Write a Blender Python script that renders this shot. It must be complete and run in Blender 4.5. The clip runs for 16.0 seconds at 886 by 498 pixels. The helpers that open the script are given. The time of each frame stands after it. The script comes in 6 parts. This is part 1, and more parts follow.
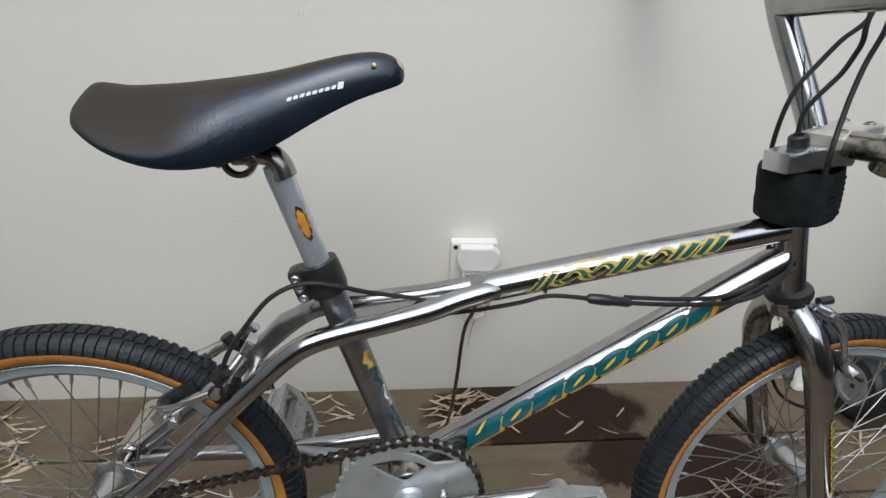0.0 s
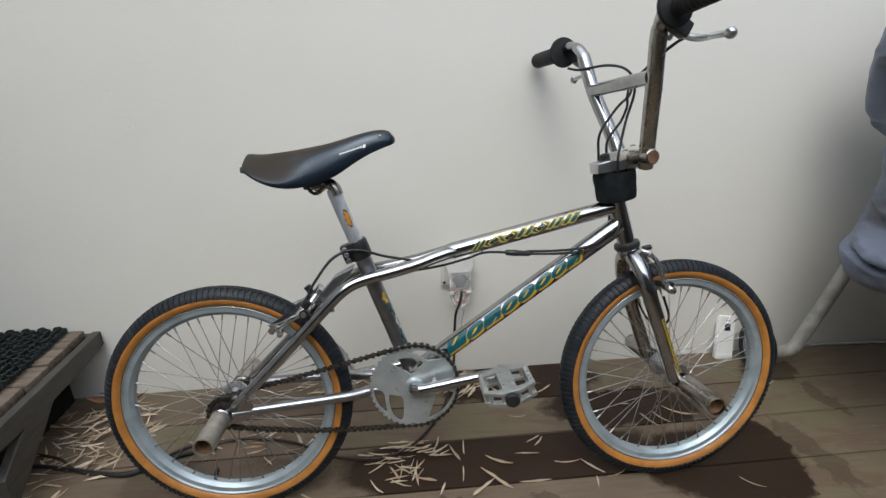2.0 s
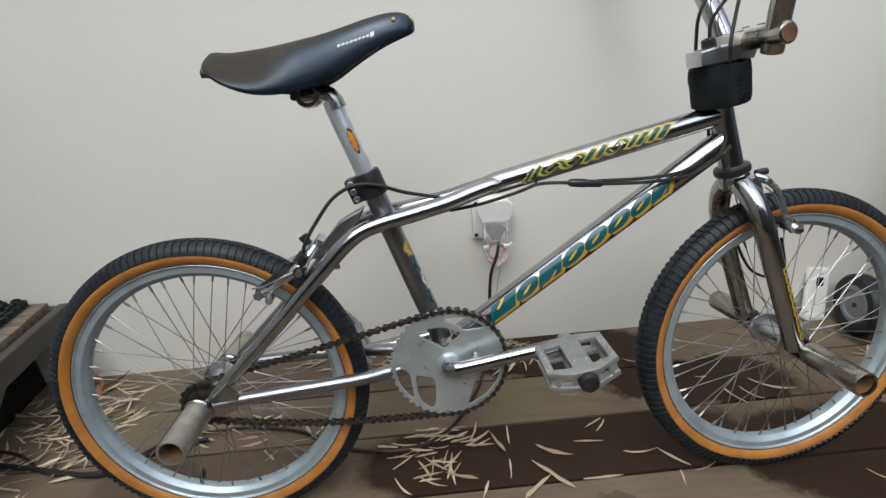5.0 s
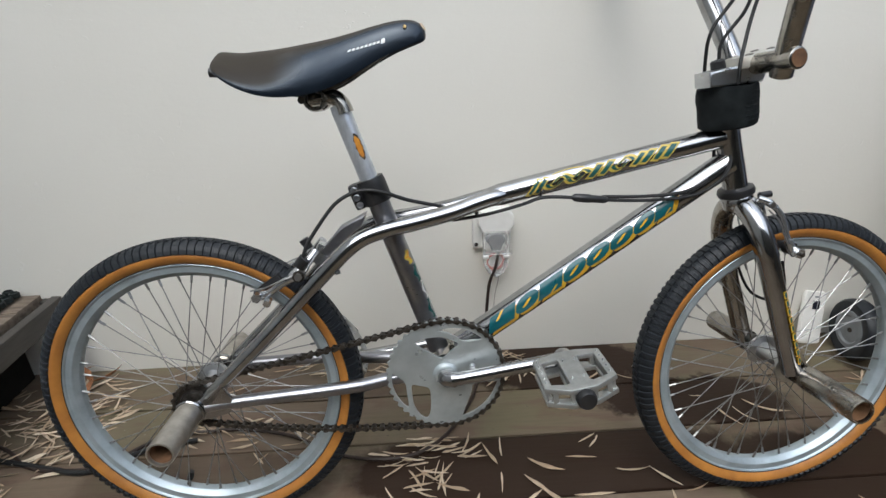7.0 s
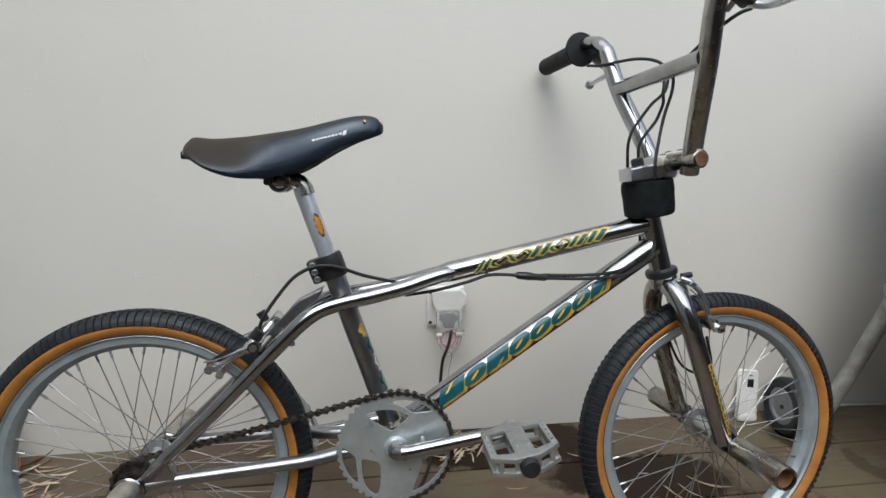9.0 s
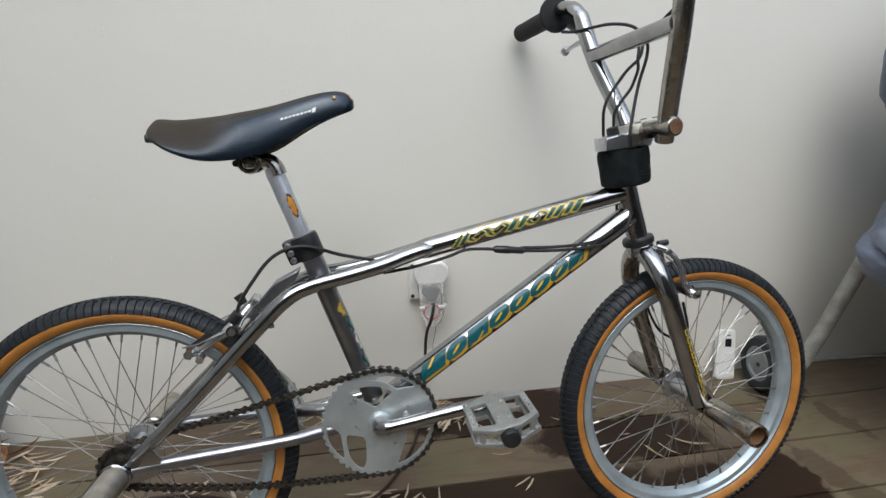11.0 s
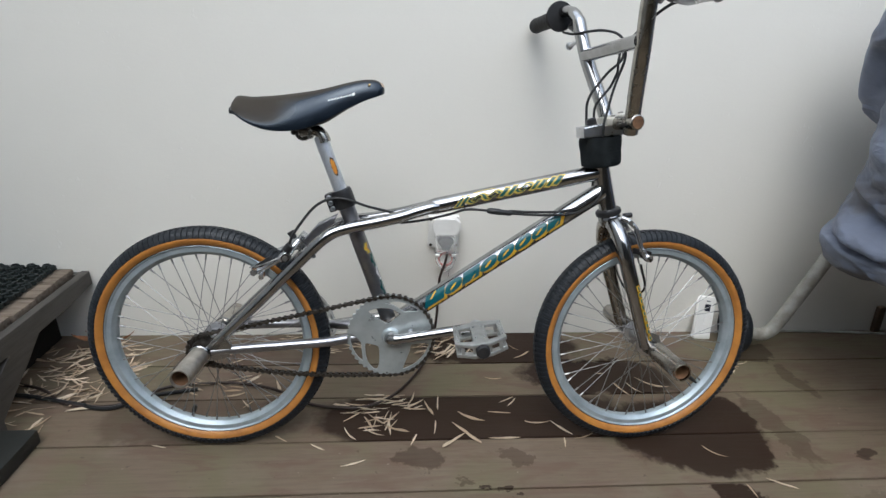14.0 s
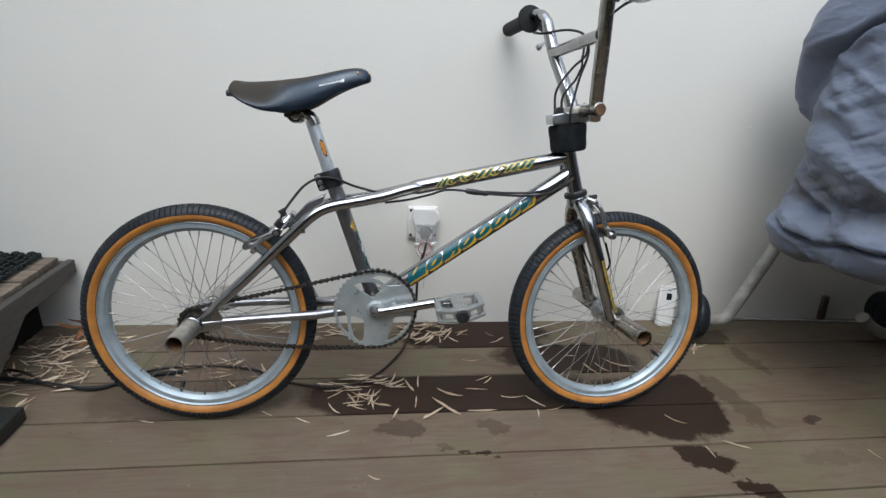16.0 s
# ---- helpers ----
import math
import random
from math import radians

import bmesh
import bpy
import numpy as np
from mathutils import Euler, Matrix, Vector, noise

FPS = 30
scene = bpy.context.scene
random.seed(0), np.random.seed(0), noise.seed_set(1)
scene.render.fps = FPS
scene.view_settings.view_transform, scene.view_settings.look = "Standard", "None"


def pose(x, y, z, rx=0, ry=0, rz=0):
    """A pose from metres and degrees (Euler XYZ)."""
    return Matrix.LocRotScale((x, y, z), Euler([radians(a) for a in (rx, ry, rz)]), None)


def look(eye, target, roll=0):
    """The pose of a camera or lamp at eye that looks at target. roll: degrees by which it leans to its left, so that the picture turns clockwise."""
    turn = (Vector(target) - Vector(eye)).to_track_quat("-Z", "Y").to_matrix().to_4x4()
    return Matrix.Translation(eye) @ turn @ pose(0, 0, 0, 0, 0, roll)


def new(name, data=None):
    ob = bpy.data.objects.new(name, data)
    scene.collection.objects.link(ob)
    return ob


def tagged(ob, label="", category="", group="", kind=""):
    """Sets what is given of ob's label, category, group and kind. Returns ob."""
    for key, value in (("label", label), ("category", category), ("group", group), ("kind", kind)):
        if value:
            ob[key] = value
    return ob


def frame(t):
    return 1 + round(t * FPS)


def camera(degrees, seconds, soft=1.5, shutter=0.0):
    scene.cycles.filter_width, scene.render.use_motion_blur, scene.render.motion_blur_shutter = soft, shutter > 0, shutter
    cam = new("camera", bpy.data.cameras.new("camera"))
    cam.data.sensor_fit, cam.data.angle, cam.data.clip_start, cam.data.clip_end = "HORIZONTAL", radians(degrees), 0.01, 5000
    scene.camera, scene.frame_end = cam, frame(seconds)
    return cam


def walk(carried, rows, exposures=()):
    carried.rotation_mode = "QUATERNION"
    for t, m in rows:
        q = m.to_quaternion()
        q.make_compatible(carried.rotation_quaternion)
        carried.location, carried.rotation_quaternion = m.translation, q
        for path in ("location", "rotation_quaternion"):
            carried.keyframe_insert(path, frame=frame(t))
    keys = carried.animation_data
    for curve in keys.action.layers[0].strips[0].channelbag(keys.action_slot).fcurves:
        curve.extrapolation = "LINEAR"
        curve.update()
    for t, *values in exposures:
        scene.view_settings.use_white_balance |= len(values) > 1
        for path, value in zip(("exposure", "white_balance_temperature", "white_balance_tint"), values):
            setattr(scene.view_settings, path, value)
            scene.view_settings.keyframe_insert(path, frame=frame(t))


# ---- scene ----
cam = camera(80.8, 16.0, 1.45)
PATH = [
    (0, (-0.129, -0.852, 0.873), (0.088, 0.856, -0.143), 3.7),
    (0.5, (-0.206, -0.962, 0.853), (0.055, 0.771, -0.112), 3.1),
    (1, (-0.185, -1.039, 0.786), (0.045, 0.769, -0.038), 3.7),
    (1.5, (-0.142, -1.268, 0.879), (0.036, 0.555, 0.075), 1.6),
    (2, (-0.104, -1.351, 0.923), (0.040, 0.509, 0.2035), -1.6),
    (2.5, (-0.111, -1.18, 0.852), (0.022, 0.731, 0.279), -2.8),
    (3, (-0.105, -1.124, 0.79), (-0.019, 0.762, 0.13), -3.4),
    (3.5, (-0.114, -1.117, 0.786), (-0.044, 0.728, 0.017), -4.5),
    (4, (-0.119, -1.119, 0.784), (-0.064, 0.699, -0.048), -4.8),
    (6.5, (-0.139, -1.116, 0.778), (-0.022, 0.701, -0.049), -1.6),
    (7, (-0.137, -1.112, 0.784), (-0.036, 0.713, -0.028), -1.2),
    (7.5, (-0.106, -1.152, 0.807), (0.058, 0.732, 0.158), -1.7),
    (8, (-0.089, -1.161, 0.77), (0.162, 0.754, 0.253), -1.0),
    (8.5, (-0.131, -1.168, 0.778), (0.125, 0.751, 0.276), 1.2),
    (11, (-0.113, -1.163, 0.799), (0.194, 0.7125, 0.1765), -0.5),
    (11.5, (-0.147, -1.138, 0.789), (0.038, 0.723, 0.082), -0.0),
    (12, (-0.173, -1.131, 0.767), (-0.131, 0.701, -0.034), 0.1),
    (12.5, (-0.166, -1.128, 0.767), (-0.215, 0.671, -0.106), 0.3),
    (13, (-0.145, -1.129, 0.766), (-0.214, 0.671, -0.103), 0.4),
    (13.5, (-0.12, -1.165, 0.797), (-0.098, 0.66, -0.021), 1.0),
    (14, (-0.07, -1.389, 0.879), (0.072, 0.445, 0.094), 2.0),
    (14.5, (-0.084, -1.52, 0.862), (0.149, 0.322, 0.118), 2.6),
    (15, (-0.095, -1.522, 0.854), (0.178, 0.336, 0.165), 3.8),
    (15.5, (-0.084, -1.517, 0.83), (0.183, 0.347, 0.157), 4.0),
    (16, (-0.094, -1.498, 0.818), (0.151, 0.36, 0.118), 3.1),
]
EXPOSURE = [(0, 0.21, 5780), (1.2, 0.25, 5780), (2.5, 0.15, 5780), (3.5, 0.23, 5780), (4, 0.23, 5780), (6.5, 0.35, 5780), (7, 0.34, 5780), (7.6, 0.23, 5780), (8.5, 0.19, 5780), (11, 0.23, 5780), (13, 0.36, 5740), (15, 0.28, 5540), (15.5, 0.25, 5550), (16, 0.33, 5560)]
walk(cam, [(t, look(eye, target, roll)) for t, eye, target, roll in PATH], [(t, stops, kelvin, 5) for t, stops, kelvin in EXPOSURE])

# ---- world, sun, exposure ----
SUN_EL, SUN_AZ = radians(56), radians(197)
world = bpy.data.worlds.new("overcast_sky")
scene.world = world
world.use_nodes = True
wn, wl = world.node_tree.nodes, world.node_tree.links
sky = wn.new("ShaderNodeTexSky")
sky.sky_type = "NISHITA"
sky.sun_disc = False
sky.sun_elevation, sky.sun_rotation = SUN_EL, SUN_AZ
sky.air_density, sky.dust_density, sky.ozone_density = 1.0, 6.0, 1.0
soft_sky = wn.new("ShaderNodeHueSaturation")
soft_sky.inputs["Saturation"].default_value = 0.75
wl.new(sky.outputs[0], soft_sky.inputs["Color"])
wl.new(soft_sky.outputs[0], wn["Background"].inputs["Color"])
wn["Background"].inputs["Strength"].default_value = 0.165

sun_data = bpy.data.lights.new("sun", "SUN")
sun_data.energy, sun_data.angle, sun_data.color = 1.5, radians(120), (1.0, 0.985, 0.96)
sun = new("sun", sun_data)
sun.matrix_world = look((-0.75, -2.5, 4.0), (0.0, 0.0, 0.0))


# ---- materials ----
def node_material(name):
    m = bpy.data.materials.new(name)
    m.use_nodes = True
    nt = m.node_tree
    return m, nt, nt.nodes, nt.links, nt.nodes["Principled BSDF"]


def noise_node(nt, vector, scale, detail=4.0, rough=0.6, distortion=0.0):
    n = nt.nodes.new("ShaderNodeTexNoise")
    n.inputs["Scale"].default_value = scale
    n.inputs["Detail"].default_value = detail
    n.inputs["Roughness"].default_value = rough
    n.inputs["Distortion"].default_value = distortion
    nt.links.new(vector, n.inputs["Vector"])
    return n.outputs["Fac"]


def ramp(nt, fac, a, b, ca=(0, 0, 0, 1), cb=(1, 1, 1, 1)):
    r = nt.nodes.new("ShaderNodeValToRGB")
    r.color_ramp.elements[0].position, r.color_ramp.elements[1].position = a, b
    r.color_ramp.elements[0].color, r.color_ramp.elements[1].color = ca, cb
    nt.links.new(fac, r.inputs["Fac"])
    return r.outputs["Color"]


def mix(nt, fac, a, b, blend="MIX"):
    n = nt.nodes.new("ShaderNodeMix")
    n.data_type, n.blend_type = "RGBA", blend
    for value, socket in ((fac, n.inputs[0]), (a, n.inputs[6]), (b, n.inputs[7])):
        if isinstance(value, bpy.types.NodeSocket):
            nt.links.new(value, socket)
        else:
            socket.default_value = value
    return n.outputs[2]


def math_node(nt, op, a, b=0.0):
    n = nt.nodes.new("ShaderNodeMath")
    n.operation = op
    for value, socket in ((a, n.inputs[0]), (b, n.inputs[1])):
        if isinstance(value, bpy.types.NodeSocket):
            nt.links.new(value, socket)
        else:
            socket.default_value = value
    return n.outputs[0]


def bump(nt, p, height, strength, distance):
    b = nt.nodes.new("ShaderNodeBump")
    b.inputs["Strength"].default_value, b.inputs["Distance"].default_value = strength, distance
    nt.links.new(height, b.inputs["Height"])
    nt.links.new(b.outputs[0], p.inputs["Normal"])


def coords(nt, kind="Object", stretch=(1, 1, 1)):
    c, m = nt.nodes.new("ShaderNodeTexCoord"), nt.nodes.new("ShaderNodeMapping")
    m.inputs["Scale"].default_value = stretch
    nt.links.new(c.outputs[kind], m.inputs["Vector"])
    return m.outputs[0]


def plain(name, c1, c2, rough=0.5, metal=0.0, coarse=18.0, fine=160.0, relief=0.1, stretch=(1, 1, 1), rough_vary=0.12, spec=0.5):
    """A surface with a coarse blend of two colours, fine grain in relief and an uneven gloss."""
    m, nt, n, l, p = node_material(name)
    v = coords(nt, "Object", stretch)
    big, small = noise_node(nt, v, coarse), noise_node(nt, v, fine, 3.0)
    l.new(mix(nt, ramp(nt, big, 0.35, 0.68), (*c1, 1), (*c2, 1)), p.inputs["Base Color"])
    p.inputs["Metallic"].default_value = metal
    p.inputs["Specular IOR Level"].default_value = spec
    l.new(math_node(nt, "MULTIPLY_ADD", big, rough_vary), p.inputs["Roughness"])
    n[-1].inputs[2].default_value = rough - rough_vary / 2
    if relief:
        bump(nt, p, small, relief, 0.001)
    return m


CHROME = plain("chrome_plating", (0.43, 0.43, 0.436), (0.32, 0.318, 0.318), 0.16, 1.0, 30, 400, 0.03, rough_vary=0.18)
CHROME_WORN = plain("pitted_chrome", (0.44, 0.42, 0.385), (0.30, 0.28, 0.245), 0.24, 1.0, 60, 500, 0.06, rough_vary=0.3)
HAZED = plain("hazed_chrome", (0.37, 0.37, 0.39), (0.27, 0.27, 0.29), 0.33, 1.0, 40, 400, 0.05, rough_vary=0.25)
POST_ALLOY = plain("brushed_alloy", (0.70, 0.73, 0.77), (0.54, 0.57, 0.62), 0.36, 0.80, 40, 500, 0.06, rough_vary=0.2, stretch=(3, 3, 1))
PALE_ALLOY = plain("pale_alloy", (0.66, 0.64, 0.58), (0.55, 0.53, 0.48), 0.42, 0.55, 30, 300, 0.1)
ALLOY = plain("polished_alloy", (0.62, 0.63, 0.64), (0.50, 0.51, 0.53), 0.3, 1.0, 40, 400, 0.04, rough_vary=0.2)
CAST = plain("dull_cast_alloy", (0.50, 0.515, 0.51), (0.38, 0.39, 0.385), 0.42, 0.85, 50, 300, 0.15, rough_vary=0.2)
RIM = plain("anodised_rim", (0.45, 0.515, 0.55), (0.33, 0.385, 0.415), 0.44, 0.60, 25, 300, 0.04)
STEEL_DARK = plain("oily_steel", (0.030, 0.027, 0.024), (0.11, 0.098, 0.084), 0.36, 0.8, 90, 400, 0.2)
SPOKE = plain("spoke_steel", (0.36, 0.36, 0.355), (0.22, 0.215, 0.21), 0.42, 0.9, 60, 400, 0.02)
RUBBER = plain("tyre_rubber", (0.008, 0.010, 0.013), (0.016, 0.019, 0.023), 0.5, 0.0, 25, 500, 0.2, spec=0.35)
GUM = plain("gum_sidewall", (0.44, 0.190, 0.034), (0.30, 0.120, 0.024), 0.5, 0.0, 22, 350, 0.2)
BLACK_PLASTIC = plain("black_plastic", (0.010, 0.010, 0.011), (0.020, 0.020, 0.021), 0.38, 0.0, 60, 300, 0.08)
BLACK_CLOTH = plain("black_neoprene", (0.006, 0.008, 0.009), (0.014, 0.017, 0.018), 0.85, 0.0, 60, 700, 0.6, spec=0.2)
CABLE = plain("black_cable", (0.012, 0.012, 0.012), (0.022, 0.022, 0.022), 0.45, 0.0, 60, 300, 0.05, spec=0.25)
CORD = plain("brown_cord", (0.026, 0.017, 0.014), (0.038, 0.026, 0.021), 0.45, 0.0, 60, 300, 0.05, spec=0.25)
BRAKE = plain("tumbled_alloy", (0.60, 0.61, 0.62), (0.42, 0.43, 0.44), 0.22, 0.92, 50, 300, 0.08, rough_vary=0.2)
BRASS = plain("brass", (0.30, 0.22, 0.10), (0.22, 0.15, 0.06), 0.35, 1.0, 60, 300, 0.05)
ORANGE_PRINT = plain("orange_print", (0.62, 0.27, 0.02), (0.45, 0.17, 0.015), 0.4, 0.0, 120, 300, 0.02)
TEAL = plain("teal_print", (0.004, 0.070, 0.088), (0.007, 0.095, 0.112), 0.3, 0.0, 80, 300, 0.02)
GOLD = plain("yellow_print", (0.68, 0.40, 0.02), (0.56, 0.31, 0.02), 0.3, 0.0, 80, 300, 0.02)
WHITE_PRINT = plain("white_print", (0.78, 0.78, 0.76), (0.66, 0.66, 0.64), 0.5, 0.0, 90, 300, 0.02)
WHITE_PLASTIC = plain("white_plastic", (0.74, 0.73, 0.70), (0.68, 0.67, 0.63), 0.35, 0.0, 20, 200, 0.03)
RED_PLASTIC = plain("red_plastic", (0.55, 0.16, 0.13), (0.45, 0.12, 0.10), 0.4, 0.0, 20, 200, 0.03)
PEG_STEEL = plain("dull_nickel", (0.56, 0.53, 0.475), (0.38, 0.35, 0.30), 0.34, 0.85, 45, 420, 0.25, rough_vary=0.25)
RUST = plain("rusty_steel", (0.20, 0.105, 0.05), (0.10, 0.05, 0.025), 0.85, 0.1, 60, 300, 0.5)
OLIVE_PRINT = plain("olive_gold_print", (0.58, 0.44, 0.08), (0.46, 0.35, 0.06), 0.3, 0.0, 80, 300, 0.02)
DARK_TEAL = plain("dark_teal_print", (0.008, 0.062, 0.060), (0.012, 0.085, 0.08), 0.3, 0.0, 80, 300, 0.02)
SCREEN = plain("dark_display", (0.01, 0.012, 0.018), (0.02, 0.022, 0.03), 0.15, 0.0, 20, 200, 0.0)
LEAF_BROWN = plain("brown_leaf", (0.30, 0.13, 0.05), (0.18, 0.075, 0.03), 0.75, 0.0, 24, 300, 0.3)
WEATHERED = plain("weathered_timber", (0.215, 0.170, 0.125), (0.098, 0.074, 0.054), 0.78, 0.0, 9, 120, 0.7, stretch=(1, 9, 9))
STEP_PAINT = plain("brown_painted_timber", (0.066, 0.058, 0.050), (0.047, 0.042, 0.036), 0.55, 0.0, 12, 160, 0.25, stretch=(9, 1, 9))
# black that paints the shade under the step
SHADE_BLACK = plain("shade_black", (0.014, 0.012, 0.010), (0.008, 0.007, 0.006), 0.85, 0.0, 14, 160, 0.4, spec=0.2)
MAT_RUBBER = plain("mat_rubber", (0.007, 0.010, 0.009), (0.014, 0.018, 0.017), 0.5, 0.0, 40, 300, 0.3, spec=0.3)
PLATE = plain("dark_plate", (0.017, 0.018, 0.016), (0.011, 0.012, 0.010), 0.5, 0.0, 14, 250, 0.25)
PAINTED_LEG = plain("pale_painted_steel", (0.40, 0.39, 0.35), (0.24, 0.225, 0.19), 0.48, 0.0, 25, 200, 0.1)
WHEEL_GREY = plain("grey_wheel_plastic", (0.21, 0.22, 0.23), (0.16, 0.17, 0.18), 0.45, 0.0, 30, 200, 0.05)
GRIP_RUBBER = plain("grip_rubber", (0.007, 0.007, 0.0075), (0.014, 0.014, 0.015), 0.6, 0.0, 60, 300, 0.1, spec=0.3)
PLUG_GREY = plain("plug_grey", (0.06, 0.065, 0.068), (0.045, 0.05, 0.052), 0.5, 0.0, 30, 200, 0.05)
HOSE = plain("orange_hose", (0.42, 0.12, 0.075), (0.36, 0.10, 0.06), 0.4, 0.0, 30, 200, 0.05)
BLOCK_WOOD = plain("stained_block", (0.12, 0.075, 0.045), (0.07, 0.045, 0.03), 0.8, 0.0, 14, 160, 0.5, stretch=(9, 9, 1))
FENCE_WOOD = plain("fence_paint", (0.085, 0.08, 0.065), (0.055, 0.052, 0.042), 0.7, 0.0, 3, 60, 0.3)


def disc_material():
    """Satin alloy plate, slightly wavy, with a turned grain and dull patches."""
    m, nt, n, l, p = node_material("satin_disc_alloy")
    v = coords(nt)
    big = noise_node(nt, v, 26, 3)
    l.new(mix(nt, ramp(nt, big, 0.35, 0.65), (0.46, 0.50, 0.505, 1), (0.36, 0.39, 0.395, 1)), p.inputs["Base Color"])
    p.inputs["Metallic"].default_value = 0.6
    l.new(math_node(nt, "MULTIPLY_ADD", noise_node(nt, v, 60), 0.22), p.inputs["Roughness"])
    n[-1].inputs[2].default_value = 0.20
    h = math_node(nt, "ADD", noise_node(nt, v, 16, 1), math_node(nt, "MULTIPLY", noise_node(nt, v, 500, 2), 0.01))
    bump(nt, p, h, 0.5, 0.012)
    return m


def leaf_material(name, heap=False):
    """Straw to tan, each leaf a little different, with a fine lengthwise grain."""
    m, nt, n, l, p = node_material(name)
    v = coords(nt, "Object", (1, 1, 1) if heap else (1, 30, 1))
    chance = n.new("ShaderNodeNewGeometry").outputs["Random Per Island"] if heap else n.new("ShaderNodeObjectInfo").outputs["Random"]
    tone = mix(nt, ramp(nt, chance, 0.1, 0.95), (0.66, 0.56, 0.42, 1), (0.38, 0.28, 0.18, 1))
    tone = mix(nt, math_node(nt, "MULTIPLY", ramp(nt, noise_node(nt, v, 60 if heap else 3, 3), 0.4, 0.7), 0.45), tone, (0.30, 0.20, 0.115, 1))
    l.new(tone, p.inputs["Base Color"])
    p.inputs["Roughness"].default_value = 0.65
    bump(nt, p, noise_node(nt, v, 160 if heap else 8, 2), 0.3, 0.001 if heap else 0.02)
    return m


def glass_material():
    m, nt, n, l, p = node_material("clear_plastic")
    p.inputs["Base Color"].default_value = (0.93, 0.93, 0.92, 1)
    p.inputs["Roughness"].default_value = 0.05
    p.inputs["IOR"].default_value = 1.2
    p.inputs["Transmission Weight"].default_value = 0.9
    return m


def vinyl_material():
    """Black saddle vinyl, dusty and dull on top, with short fine creases on its flanks."""
    m, nt, n, l, p = node_material("saddle_vinyl")
    v = coords(nt)
    wob = n.new("ShaderNodeTexNoise")
    wob.inputs["Scale"].default_value = 60
    l.new(v, wob.inputs["Vector"])
    warp = n.new("ShaderNodeVectorMath")
    warp.operation = "MULTIPLY_ADD"
    l.new(wob.outputs["Color"], warp.inputs[0])
    warp.inputs[1].default_value = (0.016, 0.016, 0.016)
    l.new(v, warp.inputs[2])
    lines = None
    for turn in (35, -40):
        mp = n.new("ShaderNodeMapping")
        mp.inputs["Rotation"].default_value = (0, radians(turn), 0)
        mp.inputs["Scale"].default_value = (2.6, 1.0, 0.7)
        l.new(warp.outputs[0], mp.inputs["Vector"])
        fold = math_node(nt, "ABSOLUTE", math_node(nt, "SUBTRACT", noise_node(nt, mp.outputs[0], 95, 2, 0.5), 0.5))
        fold = ramp(nt, fold, 0.0, 0.05)
        lines = fold if lines is None else math_node(nt, "MULTIPLY", lines, fold)
    centre = n.new("ShaderNodeVectorMath")
    centre.operation = "DISTANCE"
    l.new(v, centre.inputs[0])
    centre.inputs[1].default_value = (0.205, -0.055, 0.735)
    where = ramp(nt, math_node(nt, "ADD", centre.outputs["Value"], math_node(nt, "MULTIPLY", noise_node(nt, v, 30, 2), 0.05)), 0.055, 0.085, (1, 1, 1, 1), (0, 0, 0, 1))
    creases = mix(nt, where, (1, 1, 1, 1), lines)
    geo, sep = n.new("ShaderNodeNewGeometry"), n.new("ShaderNodeSeparateXYZ")
    l.new(geo.outputs["Normal"], sep.inputs[0])
    grit = math_node(nt, "MULTIPLY", noise_node(nt, v, 25), 0.16)
    dust = ramp(nt, math_node(nt, "ADD", sep.outputs["Z"], grit), 0.86, 1.0)
    along = n.new("ShaderNodeSeparateXYZ")
    l.new(v, along.inputs[0])
    # dust in the dished tail, up to the rolled edge
    dish = math_node(nt, "MULTIPLY", ramp(nt, math_node(nt, "ADD", along.outputs["X"], math_node(nt, "MULTIPLY", grit, 0.12)), 0.180, 0.225, (1, 1, 1, 1), (0, 0, 0, 1)), ramp(nt, sep.outputs["Z"], 0.34, 0.56))
    dust = math_node(nt, "MAXIMUM", dust, dish)
    tone = mix(nt, ramp(nt, noise_node(nt, v, 9), 0.4, 0.65), (0.0045, 0.0070, 0.0115, 1), (0.008, 0.0122, 0.0190, 1))
    l.new(mix(nt, math_node(nt, "MULTIPLY", dust, 0.8), tone, (0.036, 0.027, 0.016, 1)), p.inputs["Base Color"])
    l.new(math_node(nt, "MULTIPLY_ADD", dust, 0.30), p.inputs["Roughness"])
    n[-1].inputs[2].default_value = 0.24
    l.new(math_node(nt, "MULTIPLY_ADD", dust, -0.42), p.inputs["Specular IOR Level"])
    n[-1].inputs[2].default_value = 0.64
    p.inputs["Specular Tint"].default_value = (0.78, 0.88, 1.0, 1)
    bump(nt, p, math_node(nt, "ADD", creases, math_node(nt, "MULTIPLY", noise_node(nt, v, 420, 2), 0.15)), 0.16, 0.0010)
    return m


